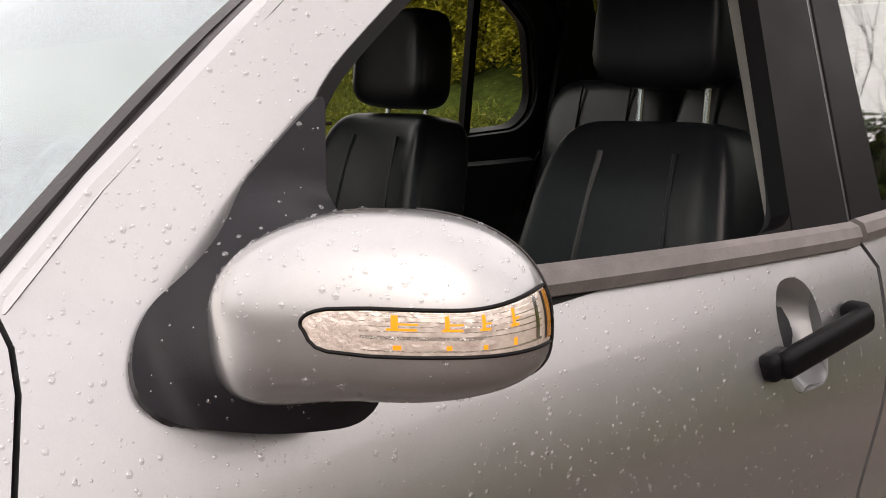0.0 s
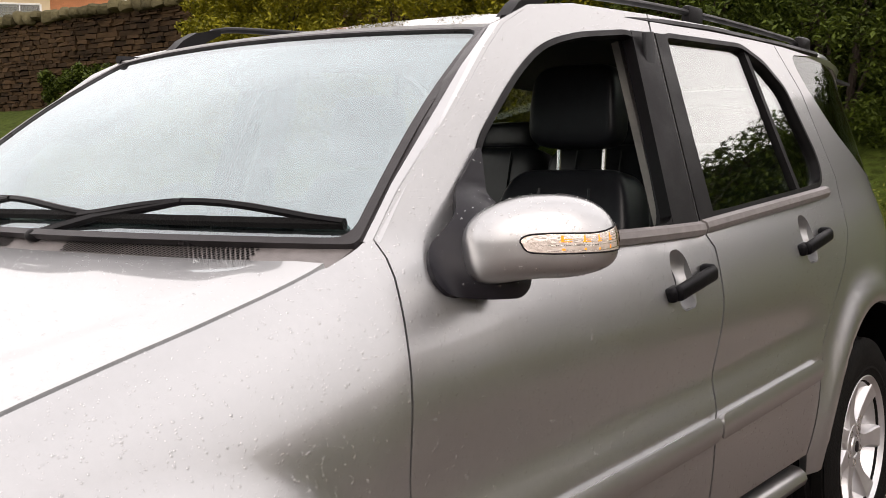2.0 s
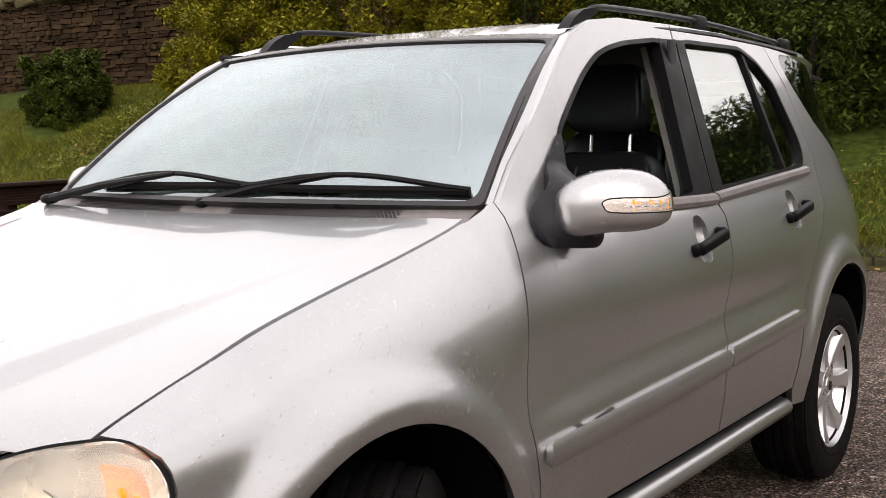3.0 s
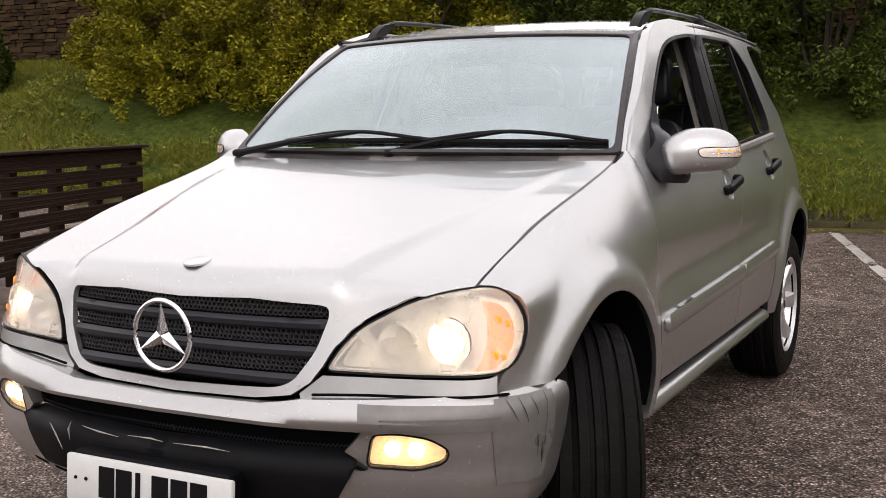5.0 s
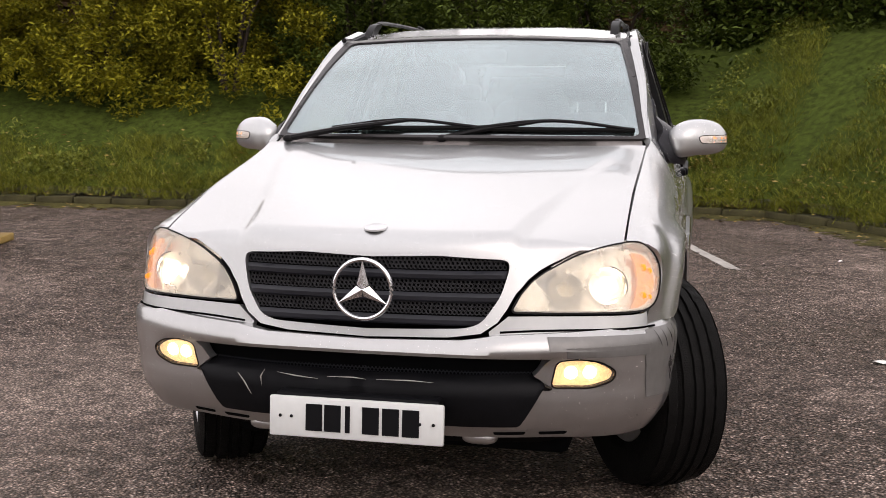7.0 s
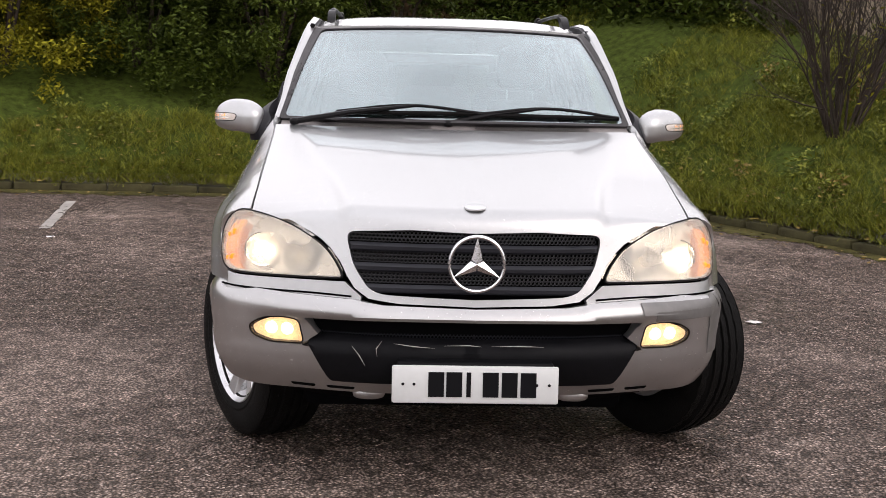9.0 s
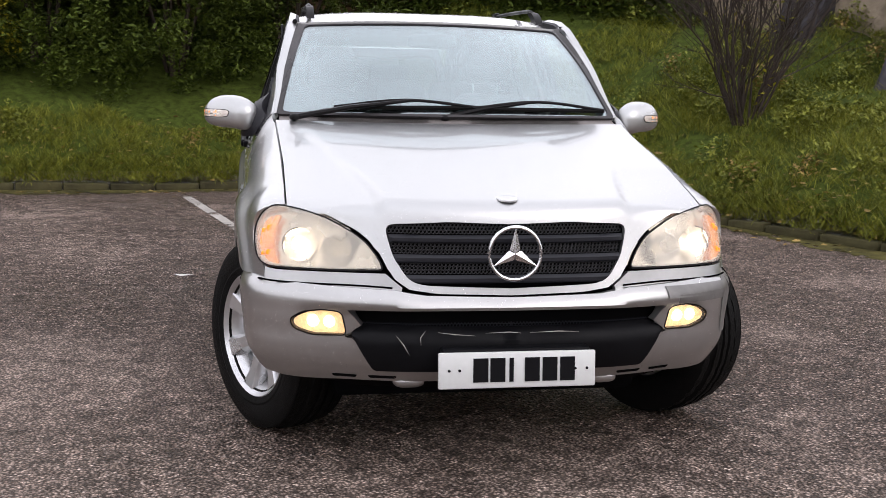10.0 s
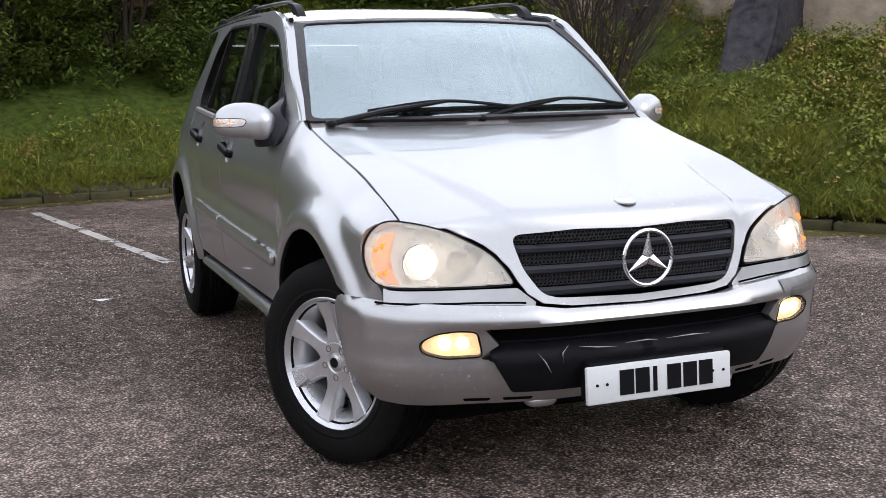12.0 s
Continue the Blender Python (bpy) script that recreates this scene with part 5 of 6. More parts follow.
# number plate
pl = part("number_plate", block(0.53, 0.018, 0.120, pose(0, -0.866, 0.410, -4), 0.006), PLATE_WHITE, car, "white number plate with dark bars")
for x, w in ((-0.125, 0.05), (-0.068, 0.05), (-0.022, 0.014), (0.048, 0.05), (0.108, 0.05), (0.168, 0.05)):
    part("plate_bar", block(w, 0.003, 0.079, pose(x, -0.8765, 0.412, -4), 0), INK, pl, flat=True)
part("plate_bar", block(0.10, 0.003, 0.007, pose(-0.02, -0.8735, 0.360, -4), 0), INK, pl, flat=True)
for x in (-0.23, -0.195, 0.195, 0.235):
    part("plate_screw", lathe([(0.0, 0.004), (0.004, 0.003), (0.005, 0.0)], 10, Matrix.Translation((x, -0.8755, 0.412)) @ Euler((0, 0, radians(-90))).to_matrix().to_4x4()), INK, pl)
part("plate_holder", block(0.50, 0.06, 0.13, pose(0, -0.83, 0.415), 0.01), BLACK_MATTE, pl)

# cowl and wipers
part("cowl", panel([(-0.75, 0.0), (0.75, 0.0), (0.75, 1.0), (-0.75, 1.0)], lambda x, t: Vector((x, 0.387 + 0.05 * (x / 0.78) ** 2, hood(x, 0.40) - 0.012)).lerp(screen(x / 0.74, 0.02) + Vector((0, 0.02, -0.004)), t), 0.08, thick=0.02, into=(0, 0, -1), rim=0.05), COWL, car, "grey plastic scuttle under the windscreen")

# tape over the cracked corner, scratches on the insert
for ol, lab in (([(0.565, 0.622), (0.92, 0.612), (0.925, 0.655), (0.56, 0.662)], "long strip of grey duct tape"), ([(0.62, 0.598), (0.905, 0.594), (0.91, 0.628), (0.615, 0.630)], "second strip of grey duct tape"),
                ([(0.905, 0.46), (1.06, 0.452), (1.10, 0.60), (1.085, 0.668), (0.90, 0.668), (0.885, 0.60)], "creased patch of grey duct tape"), ([(1.055, 0.50), (1.092, 0.52), (1.10, 0.664), (1.062, 0.664)], "narrow strip of grey duct tape")):
    lift = 0.0025 if "patch" in lab else 0.0045
    part("tape", panel(ol, lambda s, z: bumper_at(s, z, lift + 0.0012 * noise.noise((s * 30, z * 30, 1))), 0.015, thick=0.0012, into=(0, 1, 0), gap=0), TAPE, car, lab)
for s0, z0, s1, z1 in ((0.93, 0.664, 0.955, 0.612), (0.965, 0.664, 0.985, 0.606), (1.005, 0.662, 1.02, 0.615), (1.02, 0.575, 1.03, 0.515), (1.045, 0.545, 1.05, 0.49)):
    part("tape_crease", tube([bumper_at(s0 + (s1 - s0) * q, z0 + (z1 - z0) * q, 0.0050) for q in (0, 0.25, 0.5, 0.75, 1)], lambda q: 0.0016 * (1 - abs(2 * q - 1)) + 0.0004, 5, 0.5), GREY_TRIM, car, "dark crease in the tape")
for a, b, c in (((-0.40, 0.515), (-0.375, 0.485), (-0.355, 0.45)), ((-0.30, 0.535), (-0.318, 0.51), (-0.315, 0.48)), ((-0.26, 0.528), (-0.20, 0.52), (-0.13, 0.515)), ((0.05, 0.524), (0.15, 0.526), (0.22, 0.523)), ((-0.10, 0.524), (-0.02, 0.527), (0.02, 0.523))):
    part("scratch", tube([bumper_at(s, z, 0.0195) for s, z in (a, b, c)], lambda q: 0.0028 * (1 - abs(2 * q - 1)) + 0.0006, 5, 0.6), LINE_PAINT, car, "pale scratch in the black plastic")


# ---- the car: wheels, mirrors, rails, wipers, cabin ----
for sg in (1, -1):
    low = 0.0 if sg > 0 else 0.035
    edge = [(0.528, 1.198), (0.62, 1.285 - low * 0.4), (0.80, 1.435 - low), (0.95, 1.556 - low), (1.03, 1.612 - low), (1.12, 1.648 - low * 0.7)]
    ruled = [(Vector(flank(sg, 0.0012)(p[0] + 0.008, p[1] - 0.008)), screen(sg * 1.0, min(1.0, 0.0 + 1.02 * i / 5)) + Vector((0, 0, 0.003))) for i, p in enumerate(edge)]
    n = Vector((sg * 0.6, -0.5, 0.6)).normalized()
    for nm, cuts, material, label in (("pillar", (0.0, 0.2, 0.4, 0.55), PAINT, ""), ("pillar_trim", (0.56, 0.7, 0.85, 1.0), GREY_TRIM, "dark wet trim strip beside the windscreen")):
        bm = bmesh.new()
        rows = []
        for i in range(41):
            f = i / 40 * 5
            k = min(int(f), 4)
            a, b = ruled[k][0].lerp(ruled[k + 1][0], f - k), ruled[k][1].lerp(ruled[k + 1][1], f - k)
            line = [a.lerp(b, c) + n * 0.010 * c * (1 - c) for c in cuts]
            rows.append([bm.verts.new(p) for p in [line[0] - n * 0.002] + line + [line[-1] - n * 0.03]])
        for r, q in zip(rows, rows[1:]):
            for k in range(5):
                bm.faces.new((r[k], r[k + 1], q[k + 1], q[k]))
        bmesh.ops.recalc_face_normals(bm, faces=bm.faces)
        part(nm, bm, material, car, label)


def wheel(name, x, y, turn, sg):
    w = part(name, bmesh.new(), RUBBER, car)
    w.matrix_basis = pose(x, y, 0.372, 0, 0, turn + (0 if sg > 0 else 180))
    R, H = 0.372, 0.125
    prof = [(0.215, -0.10), (0.235, -0.118), (0.29, -0.128), (0.335, -0.122), (0.358, -0.108)]
    for a, b in ((-0.104, -0.066), (-0.054, -0.022), (-0.012, 0.012), (0.022, 0.054), (0.066, 0.104)):
        drop = 0.010 * (max(abs(a), abs(b)) / 0.104) ** 4
        prof += [(R - 0.009 - drop, a), (R - drop, a + 0.003), (R - drop, b - 0.003), (R - 0.009 - drop, b)]
    prof += [(0.358, 0.108), (0.335, 0.122), (0.29, 0.128), (0.27, 0.124), (0.262, 0.126), (0.240, 0.118), (0.232, 0.108), (0.215, 0.10)]
    bm = lathe(prof, 120, closed=True)
    for v in bm.verts:
        r = math.hypot(v.co.y, v.co.z)
        if r > R - 0.012:
            k = round((math.atan2(v.co.z, v.co.y) + 0.3 * abs(v.co.x) / 0.1) / (2 * math.pi) * 120)
            if k % 4 == 0 and r > R - 0.0175:
                s = (r - (0.006 if abs(v.co.x) > 0.06 else 0.0025)) / r
                v.co.y *= s
                v.co.z *= s
    part("tyre", bm, RUBBER, w, "worn black road tyre", sharp=25)
    part("rim", lathe([(0.212, -0.10), (0.218, -0.09), (0.205, -0.06), (0.205, 0.06), (0.214, 0.085), (0.226, 0.100), (0.236, 0.112), (0.240, 0.116), (0.236, 0.119), (0.229, 0.112), (0.217, 0.098), (0.207, 0.08), (0.19, 0.05), (0.185, -0.10)], 56, closed=True), ALLOY, w, "silver alloy rim")
    part("brake_disc", lathe([(0.15, 0.0), (0.15, 0.02), (0.07, 0.025), (0.0, 0.025)], 32), STEEL, w)
    part("wheel_back", lathe([(0.20, -0.05), (0.20, -0.03), (0.0, -0.03)], 28), VOID, w)
    n = 7
    for k in range(n):
        a = 2 * math.pi * k / n + math.pi / 2 + 0.18
        bm = bmesh.new()
        rows = []
        for i in range(9):
            t = i / 8
            r = 0.055 + 0.165 * t
            hw = 0.0225 + 0.004 * t + 0.016 * smooth(0.35, 0.0, t) + 0.010 * smooth(0.6, 1, t)
            out = 0.088 + 0.020 * t - 0.016 * math.sin(math.pi * t) * 0.6
            sec = [(-hw - 0.010, out - 0.045), (-hw - 0.004, out - 0.008), (-hw + 0.004, out), (hw - 0.004, out), (hw + 0.004, out - 0.008), (hw + 0.010, out - 0.045)]
            rows.append([bm.verts.new((ax, r * math.cos(a) - q * math.sin(a), r * math.sin(a) + q * math.cos(a))) for q, ax in sec])
        for p, q in zip(rows, rows[1:]):
            for j in range(5):
                bm.faces.new((p[j], p[j + 1], q[j + 1], q[j]))
        bmesh.ops.recalc_face_normals(bm, faces=bm.faces)
        part("spoke", bm, ALLOY, w)
    part("hub", lathe([(0.075, 0.045), (0.078, 0.080), (0.070, 0.089), (0.040, 0.090), (0.036, 0.086), (0.0, 0.086)], 32), ALLOY, w)
    part("hub_cap", lathe([(0.0, 0.098), (0.020, 0.096), (0.030, 0.092), (0.033, 0.085)], 28), ALLOY, w)
    part("hub_badge", lathe([(0.0, 0.1005), (0.018, 0.0985), (0.019, 0.096)], 20), BLACK_TRIM, w)
    for k in range(5):
        a = 2 * math.pi * k / 5 - math.pi / 2
        part("wheel_bolt", lathe([(0.0, 0.086), (0.008, 0.086), (0.0095, 0.0915), (0.0125, 0.0915), (0.013, 0.088)], 12, Matrix.Translation((0, 0.056 * math.cos(a), 0.056 * math.sin(a)))), STEEL, w)
    return w


wheel("front_wheel", 0.807, 0.020, 28, 1)
wheel("front_wheel", -0.760, -0.045, 28, -1)
wheel("rear_wheel", 0.775, 2.82, 0, 1)
wheel("rear_wheel", -0.775, 2.82, 0, -1)

# door mirrors
MC = Vector((0.9454, 0.7645, 1.1983))


def shell(t, v, grow=0.0):
    """The mirror housing's skin by two angles."""
    f = lambda c, p: math.copysign(abs(c) ** p, c)
    g = 1 + grow
    px = 0.6474 if math.cos(t) > 0 else 0.5219
    a = f(math.cos(v), px) * f(math.cos(t), px)
    b = f(math.cos(v), 0.75) * f(math.sin(t), 0.85)
    b *= 0.423 if b > 0 else 1.0
    u = (a + 1) / 2
    z = math.sin(v) * 0.0825 * (1 - 0.0566 * smooth(0.55, 1.05, u) - 0.2265 * smooth(0.5, 0, u)) if v > 0 else \
        f(math.sin(v), 0.5406) * 0.0627 * (1 - 0.1026 * smooth(0.55, 1.05, u) + 0.3112 * smooth(0.5, 0, u))
    a, b = a * 0.135 * g, b * 0.0748 * g
    return Vector((a * 0.8153 - b * 0.5791, a * 0.5791 + b * 0.8153, z * g))


def skin(t0, t1, v0, v1, nu, nv, grow=0.0, wrap=False, sg=1):
    bm = bmesh.new()
    put = lambda p: bm.verts.new((sg * (MC.x + p.x), MC.y + p.y, MC.z + p.z))
    rows = [[put(shell(t0 + (t1 - t0) * i / nu, v0 + (v1 - v0) * j / nv, grow)) for i in range(nu + (0 if wrap else 1))] for j in range(nv + 1)]
    m = nu if wrap else nu + 1
    for j in range(nv):
        for i in range(nu):
            bm.faces.new((rows[j][i], rows[j][(i + 1) % m], rows[j + 1][(i + 1) % m], rows[j + 1][i]))
    bmesh.ops.remove_doubles(bm, verts=bm.verts, dist=1e-5)
    bmesh.ops.recalc_face_normals(bm, faces=bm.faces)
    return bm


SAIL = [(0.842, 1.372), (0.765, 1.312), (0.70, 1.253), (0.645, 1.205), (0.621, 1.175), (0.612, 1.15), (0.617, 1.127), (0.645, 1.108), (0.69, 1.100), (0.775, 1.096), (0.795, 1.115), (0.808, 1.20), (0.826, 1.30)]
for sg in (1, -1):
    mr = part("door_mirror", skin(0, 2 * math.pi, -math.pi / 2, math.pi / 2, 64, 32, 0, True, sg), PAINT, car, "silver door mirror with a lit amber indicator strip")
    for f in mr.data.polygons:
        vs = [mr.data.vertices[i].co for i in f.vertices]
        if sg > 0:
            for k in range(2, len(vs)):
                DROPS.append((vs[0].copy(), vs[k - 1].copy(), vs[k].copy(), (vs[k - 1] - vs[0]).cross(vs[k] - vs[0]).length / 2 * (1.8 if f.normal.z > 0.1 else 0.6)))

    def foot(y, z):
        d = math.hypot((y - 0.765) / 1.15, z - 1.175)
        bulge = 0.060 * smooth(0.125, 0.045, d) ** 0.8 - 0.004 * smooth(0.02, 0.0, abs(d - 0.112))
        return (sg * (side(y, z) + 0.010 + bulge), y, z)
    part("mirror_foot", panel(rounded(SAIL, 0.02), foot, 0.010, thick=0.06, into=(-sg, 0, 0), gap=0, rim=0.010, wet=0.35 if sg > 0 else 0), SAIL_BLACK, mr, "black plastic mirror foot and sail")
    part("mirror_arm", soft(0.085, 0.10, 0.085, Matrix.Translation((sg * 0.868, 0.745, 1.165)), 0.7, 24, 12), SAIL_BLACK, mr)
    T0, T1 = radians(-94.5), radians(-6)

    def strip(q, w, grow):
        """A point of the indicator strip: q along, w -1..1 across."""
        e = min(1.0, math.sqrt(max(0.0, 1 - (1 - min(q / 0.075, 1)) ** 2)))
        p = shell(T0 + (T1 - T0) * q, radians(4.8 + 4.4 * smooth(0.35, 1, q) + (8.2 + 3.6 * smooth(0.3, 1, q)) * w * e), grow)
        return Vector((sg * (MC.x + p.x), MC.y + p.y, MC.z + p.z))

    def band(q0, q1, w0, w1, grow, n=24):
        bm = bmesh.new()
        rows = [[bm.verts.new(strip(q0 + (q1 - q0) * (i / n) ** 1.8, w0 + (w1 - w0) * j / 6, grow)) for j in range(7)] for i in range(n + 1)]
        for a, b in zip(rows, rows[1:]):
            for j in range(6):
                bm.faces.new((a[j], b[j], b[j + 1], a[j + 1]))
        bmesh.ops.recalc_face_normals(bm, faces=bm.faces)
        return bm
    part("indicator", band(0.0, 1.0, -1, 1, 0.012, 40), LED_CLEAR, mr, "clear ribbed indicator strip")
    ring = [strip((i / 30) ** 1.8, 1.06, 0.013) for i in range(31)] + [strip(1, 1 - i / 3, 0.013) for i in range(1, 6)] + [strip((1 - i / 30) ** 1.8, -1.06, 0.013) for i in range(31)]
    part("indicator_rim", tube(ring, 0.0016, 6, closed=True), BLACK_TRIM, mr)
    for w in (-0.86, -0.6, -0.3, 0.0, 0.3, 0.62, 0.86):
        part("lens_rib", band(0.06, 0.86, w, w + 0.045, 0.0135, 24), REFLECT, mr)
    for q, long in ((0.12, 1.0), (0.29, 1.0), (0.45, 0.4), (0.62, 0.4)):
        part("led", band(q, q + 0.018, -0.2, 0.72, 0.0150, 3), AMBER_LIT, mr)
        part("led", band(q - 0.012, q + 0.022 + 0.05 * long, -0.22, -0.08, 0.0152, 4), AMBER_LIT, mr)
        part("led", band(q + 0.006, q + 0.026 + 0.05 * long, 0.12, 0.24, 0.0152, 4), AMBER_LIT, mr)
        part("led", band(q + 0.004, q + 0.026, -0.80, -0.68, 0.0150, 3), AMBER_LIT, mr)
    part("side_repeater", band(0.93, 0.992, -0.90, 0.90, 0.0155, 6), AMBER_DIM, mr, "smoky amber end of the indicator")
    part("repeater_trim", band(0.80, 0.835, -0.85, 0.85, 0.0145, 6), CHROME, mr)
    part("repeater_trim", band(0.90, 0.928, -0.90, 0.90, 0.0145, 6), GREY_TRIM, mr)
    rim = [shell(radians(2), radians(-84 + 168 * i / 40), 0.004) for i in range(41)]
    part("housing_seam", tube([Vector((sg * (MC.x + p.x), MC.y + p.y, MC.z + p.z)) for p in rim], 0.0012, 5), GREY_TRIM, mr)
    part("mirror_glass", soft(0.19, 0.006, 0.105, Matrix.Translation((sg * (MC.x - 0.018), MC.y + 0.0255, MC.z + 0.005)) @ Euler((0, 0, sg * radians(35.4))).to_matrix().to_4x4(), 0.5, 24, 6), CHROME, mr)

# roof rails
for sg in (1, -1):
    rail = lambda t: Vector((sg * (0.575 - 0.02 * t), 1.27 + 1.95 * t, ROOFZ(1.27 + 1.95 * t) + 0.050 * smooth(0, 0.06, t) * smooth(1, 0.90, t) - 0.012))
    rr = part("roof_rail", tube([rail(i / 40) for i in range(41)], 0.0115, 10, 0.8), BLACK_TRIM, car, "dark grey roof rail")
    bm = bmesh.new()
    prof = [(1.20, 0.0), (1.24, 0.028), (1.29, 0.046), (1.38, 0.050), (1.38, 0.034), (1.33, 0.018), (1.30, 0.0)]
    part("rail_foot", panel(prof, lambda y, z: (sg * 0.592, y, ROOFZ(y) - 0.012 + z), 0.03, thick=0.036, into=(-sg, 0, 0), gap=0), BLACK_TRIM, rr)
    for y in (2.2, 3.12):
        part("rail_foot", block(0.03, 0.10, 0.075, pose(sg * 0.565, y, ROOFZ(y) + 0.022, 0), 0.012), BLACK_TRIM, rr)
    pts = [roof_map(sg * 0.655, t) + Vector((0, 0, 0.004)) for t in [0.0, 0.02, 0.05, 0.1, 0.2, 0.4, 0.6, 0.74]]
    part("roof_channel", tube(pts, 0.012, 6), BLACK_TRIM, car)


# wipers
def glass_at(u, v, up):
    return screen(u, v) + Vector((0, -0.55, 0.8)) * up


def wiper(pu, eu, ev, b0, b1):
    root = Vector((pu * 0.74, 0.42, hood(pu * 0.74, 0.40) + 0.02))
    w = part("wiper", tube([root, root.lerp(glass_at(eu, ev, 0.028), 0.45) + Vector((0, 0, 0.008)), glass_at(eu, ev, 0.028)], lambda q: 0.019 - 0.009 * smooth(0.35, 0.75, q), 8, 0.7), BLACK_TRIM, car, "black windscreen wiper")
    mid = [(b0[0] + (b1[0] - b0[0]) * i / 10, b0[1] + (b1[1] - b0[1]) * i / 10) for i in range(11)]
    part("wiper_blade", tube([glass_at(a, b, 0.008) for a, b in mid], 0.009, 6, 1.2), RUBBER, w)
    part("wiper_bridge", tube([glass_at(a, b + (ev - (b0[1] + b1[1]) / 2) * math.sin(math.pi * i / 10) ** 1.5, 0.012 + 0.016 * math.sin(math.pi * i / 10)) for i, (a, b) in enumerate(mid)], 0.0075, 6), BLACK_TRIM, w)
    part("wiper_cap", soft(0.045, 0.05, 0.03, Matrix.Translation(root), 0.8, 14, 8), BLACK_TRIM, w)


wiper(-0.05, 0.50, 0.088, (0.12, 0.055), (0.975, 0.050))
wiper(-0.92, -0.24, 0.088, (-0.70, 0.05), (0.14, 0.062))

# scuttle vents: a field of small flat near-black hexagons, painted as shaded holes
verts, faces = [], []
for x0, x1 in ((-0.58, -0.10), (0.08, 0.58)):
    for j in range(8):
        t = 0.16 + 0.075 * j
        for i in range(int((x1 - x0) / 0.011)):
            x = x0 + 0.011 * (i + 0.5 * (j % 2))
            c = Vector((x, 0.387 + 0.05 * (x / 0.78) ** 2, hood(x, 0.40) - 0.012)).lerp(screen(x / 0.74, 0.02) + Vector((0, 0.02, -0.004)), t) + Vector((0, 0, 0.0022))
            k = len(verts)
            for d in range(6):
                verts.append(c + Vector((0.0030 * math.cos(d * math.pi / 3), 0.0042 * math.sin(d * math.pi / 3), 0.0015 * math.sin(d * math.pi / 3))))
            faces.append(tuple(range(k, k + 6)))
me = bpy.data.meshes.new("vent_hole_shade")
me.from_pydata(verts, [], faces)
tagged(part("vent_hole_shade", me, VOID, car, "flat near-black hexagons painted as the shaded air intake holes of the scuttle", flat=True), kind="stuff")

# cabin
part("cabin_floor", block(1.5, 2.9, 0.06, pose(0, 2.0, 0.50), 0), VOID, car)
part("head_lining", panel([(-0.62, 1.06), (0.62, 1.06), (0.62, 3.5), (-0.62, 3.5)], lambda x, y: roof_at(x, y) - Vector((0, 0, 0.045)), 0.15, thick=0.01, into=(0, 0, -1), rim=0.1), CABIN, car)
dash = part("dashboard", soft(1.42, 0.50, 0.26, pose(0, 0.72, 1.03), 0.35, 28, 12), CABIN, car, "dark grey dashboard")
part("instrument_hood", soft(0.40, 0.20, 0.10, pose(-0.37, 0.80, 1.16), 0.5), CABIN, dash)
sw = part("steering_wheel", tube([Vector((-0.37 + 0.19 * math.cos(t), 1.00 + 0.07 * math.sin(t), 1.10 + 0.175 * math.sin(t))) for t in [2 * math.pi * k / 36 for k in range(36)]], 0.015, 8, closed=True), LEATHER, car, "black steering wheel")
part("wheel_hub", soft(0.17, 0.06, 0.13, pose(-0.37, 0.99, 1.09), 0.6), CABIN, sw)
part("wheel_spoke", block(0.36, 0.02, 0.04, pose(-0.37, 1.0, 1.10), 0.008), CABIN, sw)
part("rear_view_mirror", soft(0.24, 0.04, 0.07, pose(0.0, 1.02, 1.55), 0.5), BLACK_MATTE, car)


def seat(x, y, w=0.50, drop=0.0):
    s = part("seat", soft(w, 0.54, 0.20, pose(x, y - 0.30, 0.78), 0.35, 28, 10), LEATHER, car, "black leather front seat")

    def curve(p):
        t = (p.z + 0.33) / 0.66
        side_up = 0.05 * smooth(0.10, 0.24, abs(p.x))
        return Vector((p.x * (1.10 - 0.34 * max(0, t) ** 1.4), p.y - side_up * (1 - 0.5 * t) - 0.03 * math.sin(math.pi * t), p.z))
    part("backrest", soft(w, 0.17, 0.68, pose(x, y - 0.02, 0.965, -10), 0.3, 36, 20, curve), LEATHER, s)
    pm = pose(x, y - 0.02, 0.965, -10)
    for dx in (-0.10, 0.10):
        part("seat_seam", tube([pm @ curve(Vector((dx, -0.086, -0.26 + 0.54 * i / 9))) for i in range(10)], 0.006, 6), LEATHER, s)
    for dx in (-0.071, 0.071):
        part("headrest_rod", tube([(x + dx, y + 0.02, 1.22), (x + dx, y + 0.035, 1.40 - drop)], 0.006, 8), CHROME, s, "chrome headrest rod")
    part("headrest", soft(0.285, 0.12, 0.23, pose(x, y + 0.035, 1.475 - drop, -6), 0.45, 28, 14, lambda p: Vector((p.x * (1 - 0.10 * (p.z + 0.1) / 0.2), p.y - 0.02 * (p.x / 0.14) ** 2, p.z))), LEATHER, s, "black leather headrest")
    return s


seat(0.427, 1.765)
seat(-0.427, 1.865, drop=0.045)
rs = part("rear_bench", soft(1.34, 0.50, 0.20, pose(0, 2.38, 0.76), 0.3, 32, 10), LEATHER, car, "black leather rear bench")
for k in range(3):
    part("backrest", soft(0.47, 0.16, 0.66, pose(-0.47 + 0.47 * k, 2.66, 1.05, -14), 0.3, 24, 14), LEATHER, rs)
    for dx in (-0.09, 0.09):
        part("seat_seam", tube([pose(-0.47 + 0.47 * k, 2.66, 1.05, -14) @ Vector((dx, -0.083, -0.24 + 0.54 * i / 9)) for i in range(10)], 0.004, 5), CABIN, rs)
    part("headrest", soft(0.26, 0.09, 0.11, pose(-0.45 + 0.45 * k, 2.76, 1.42, -8), 0.5), LEATHER, rs)
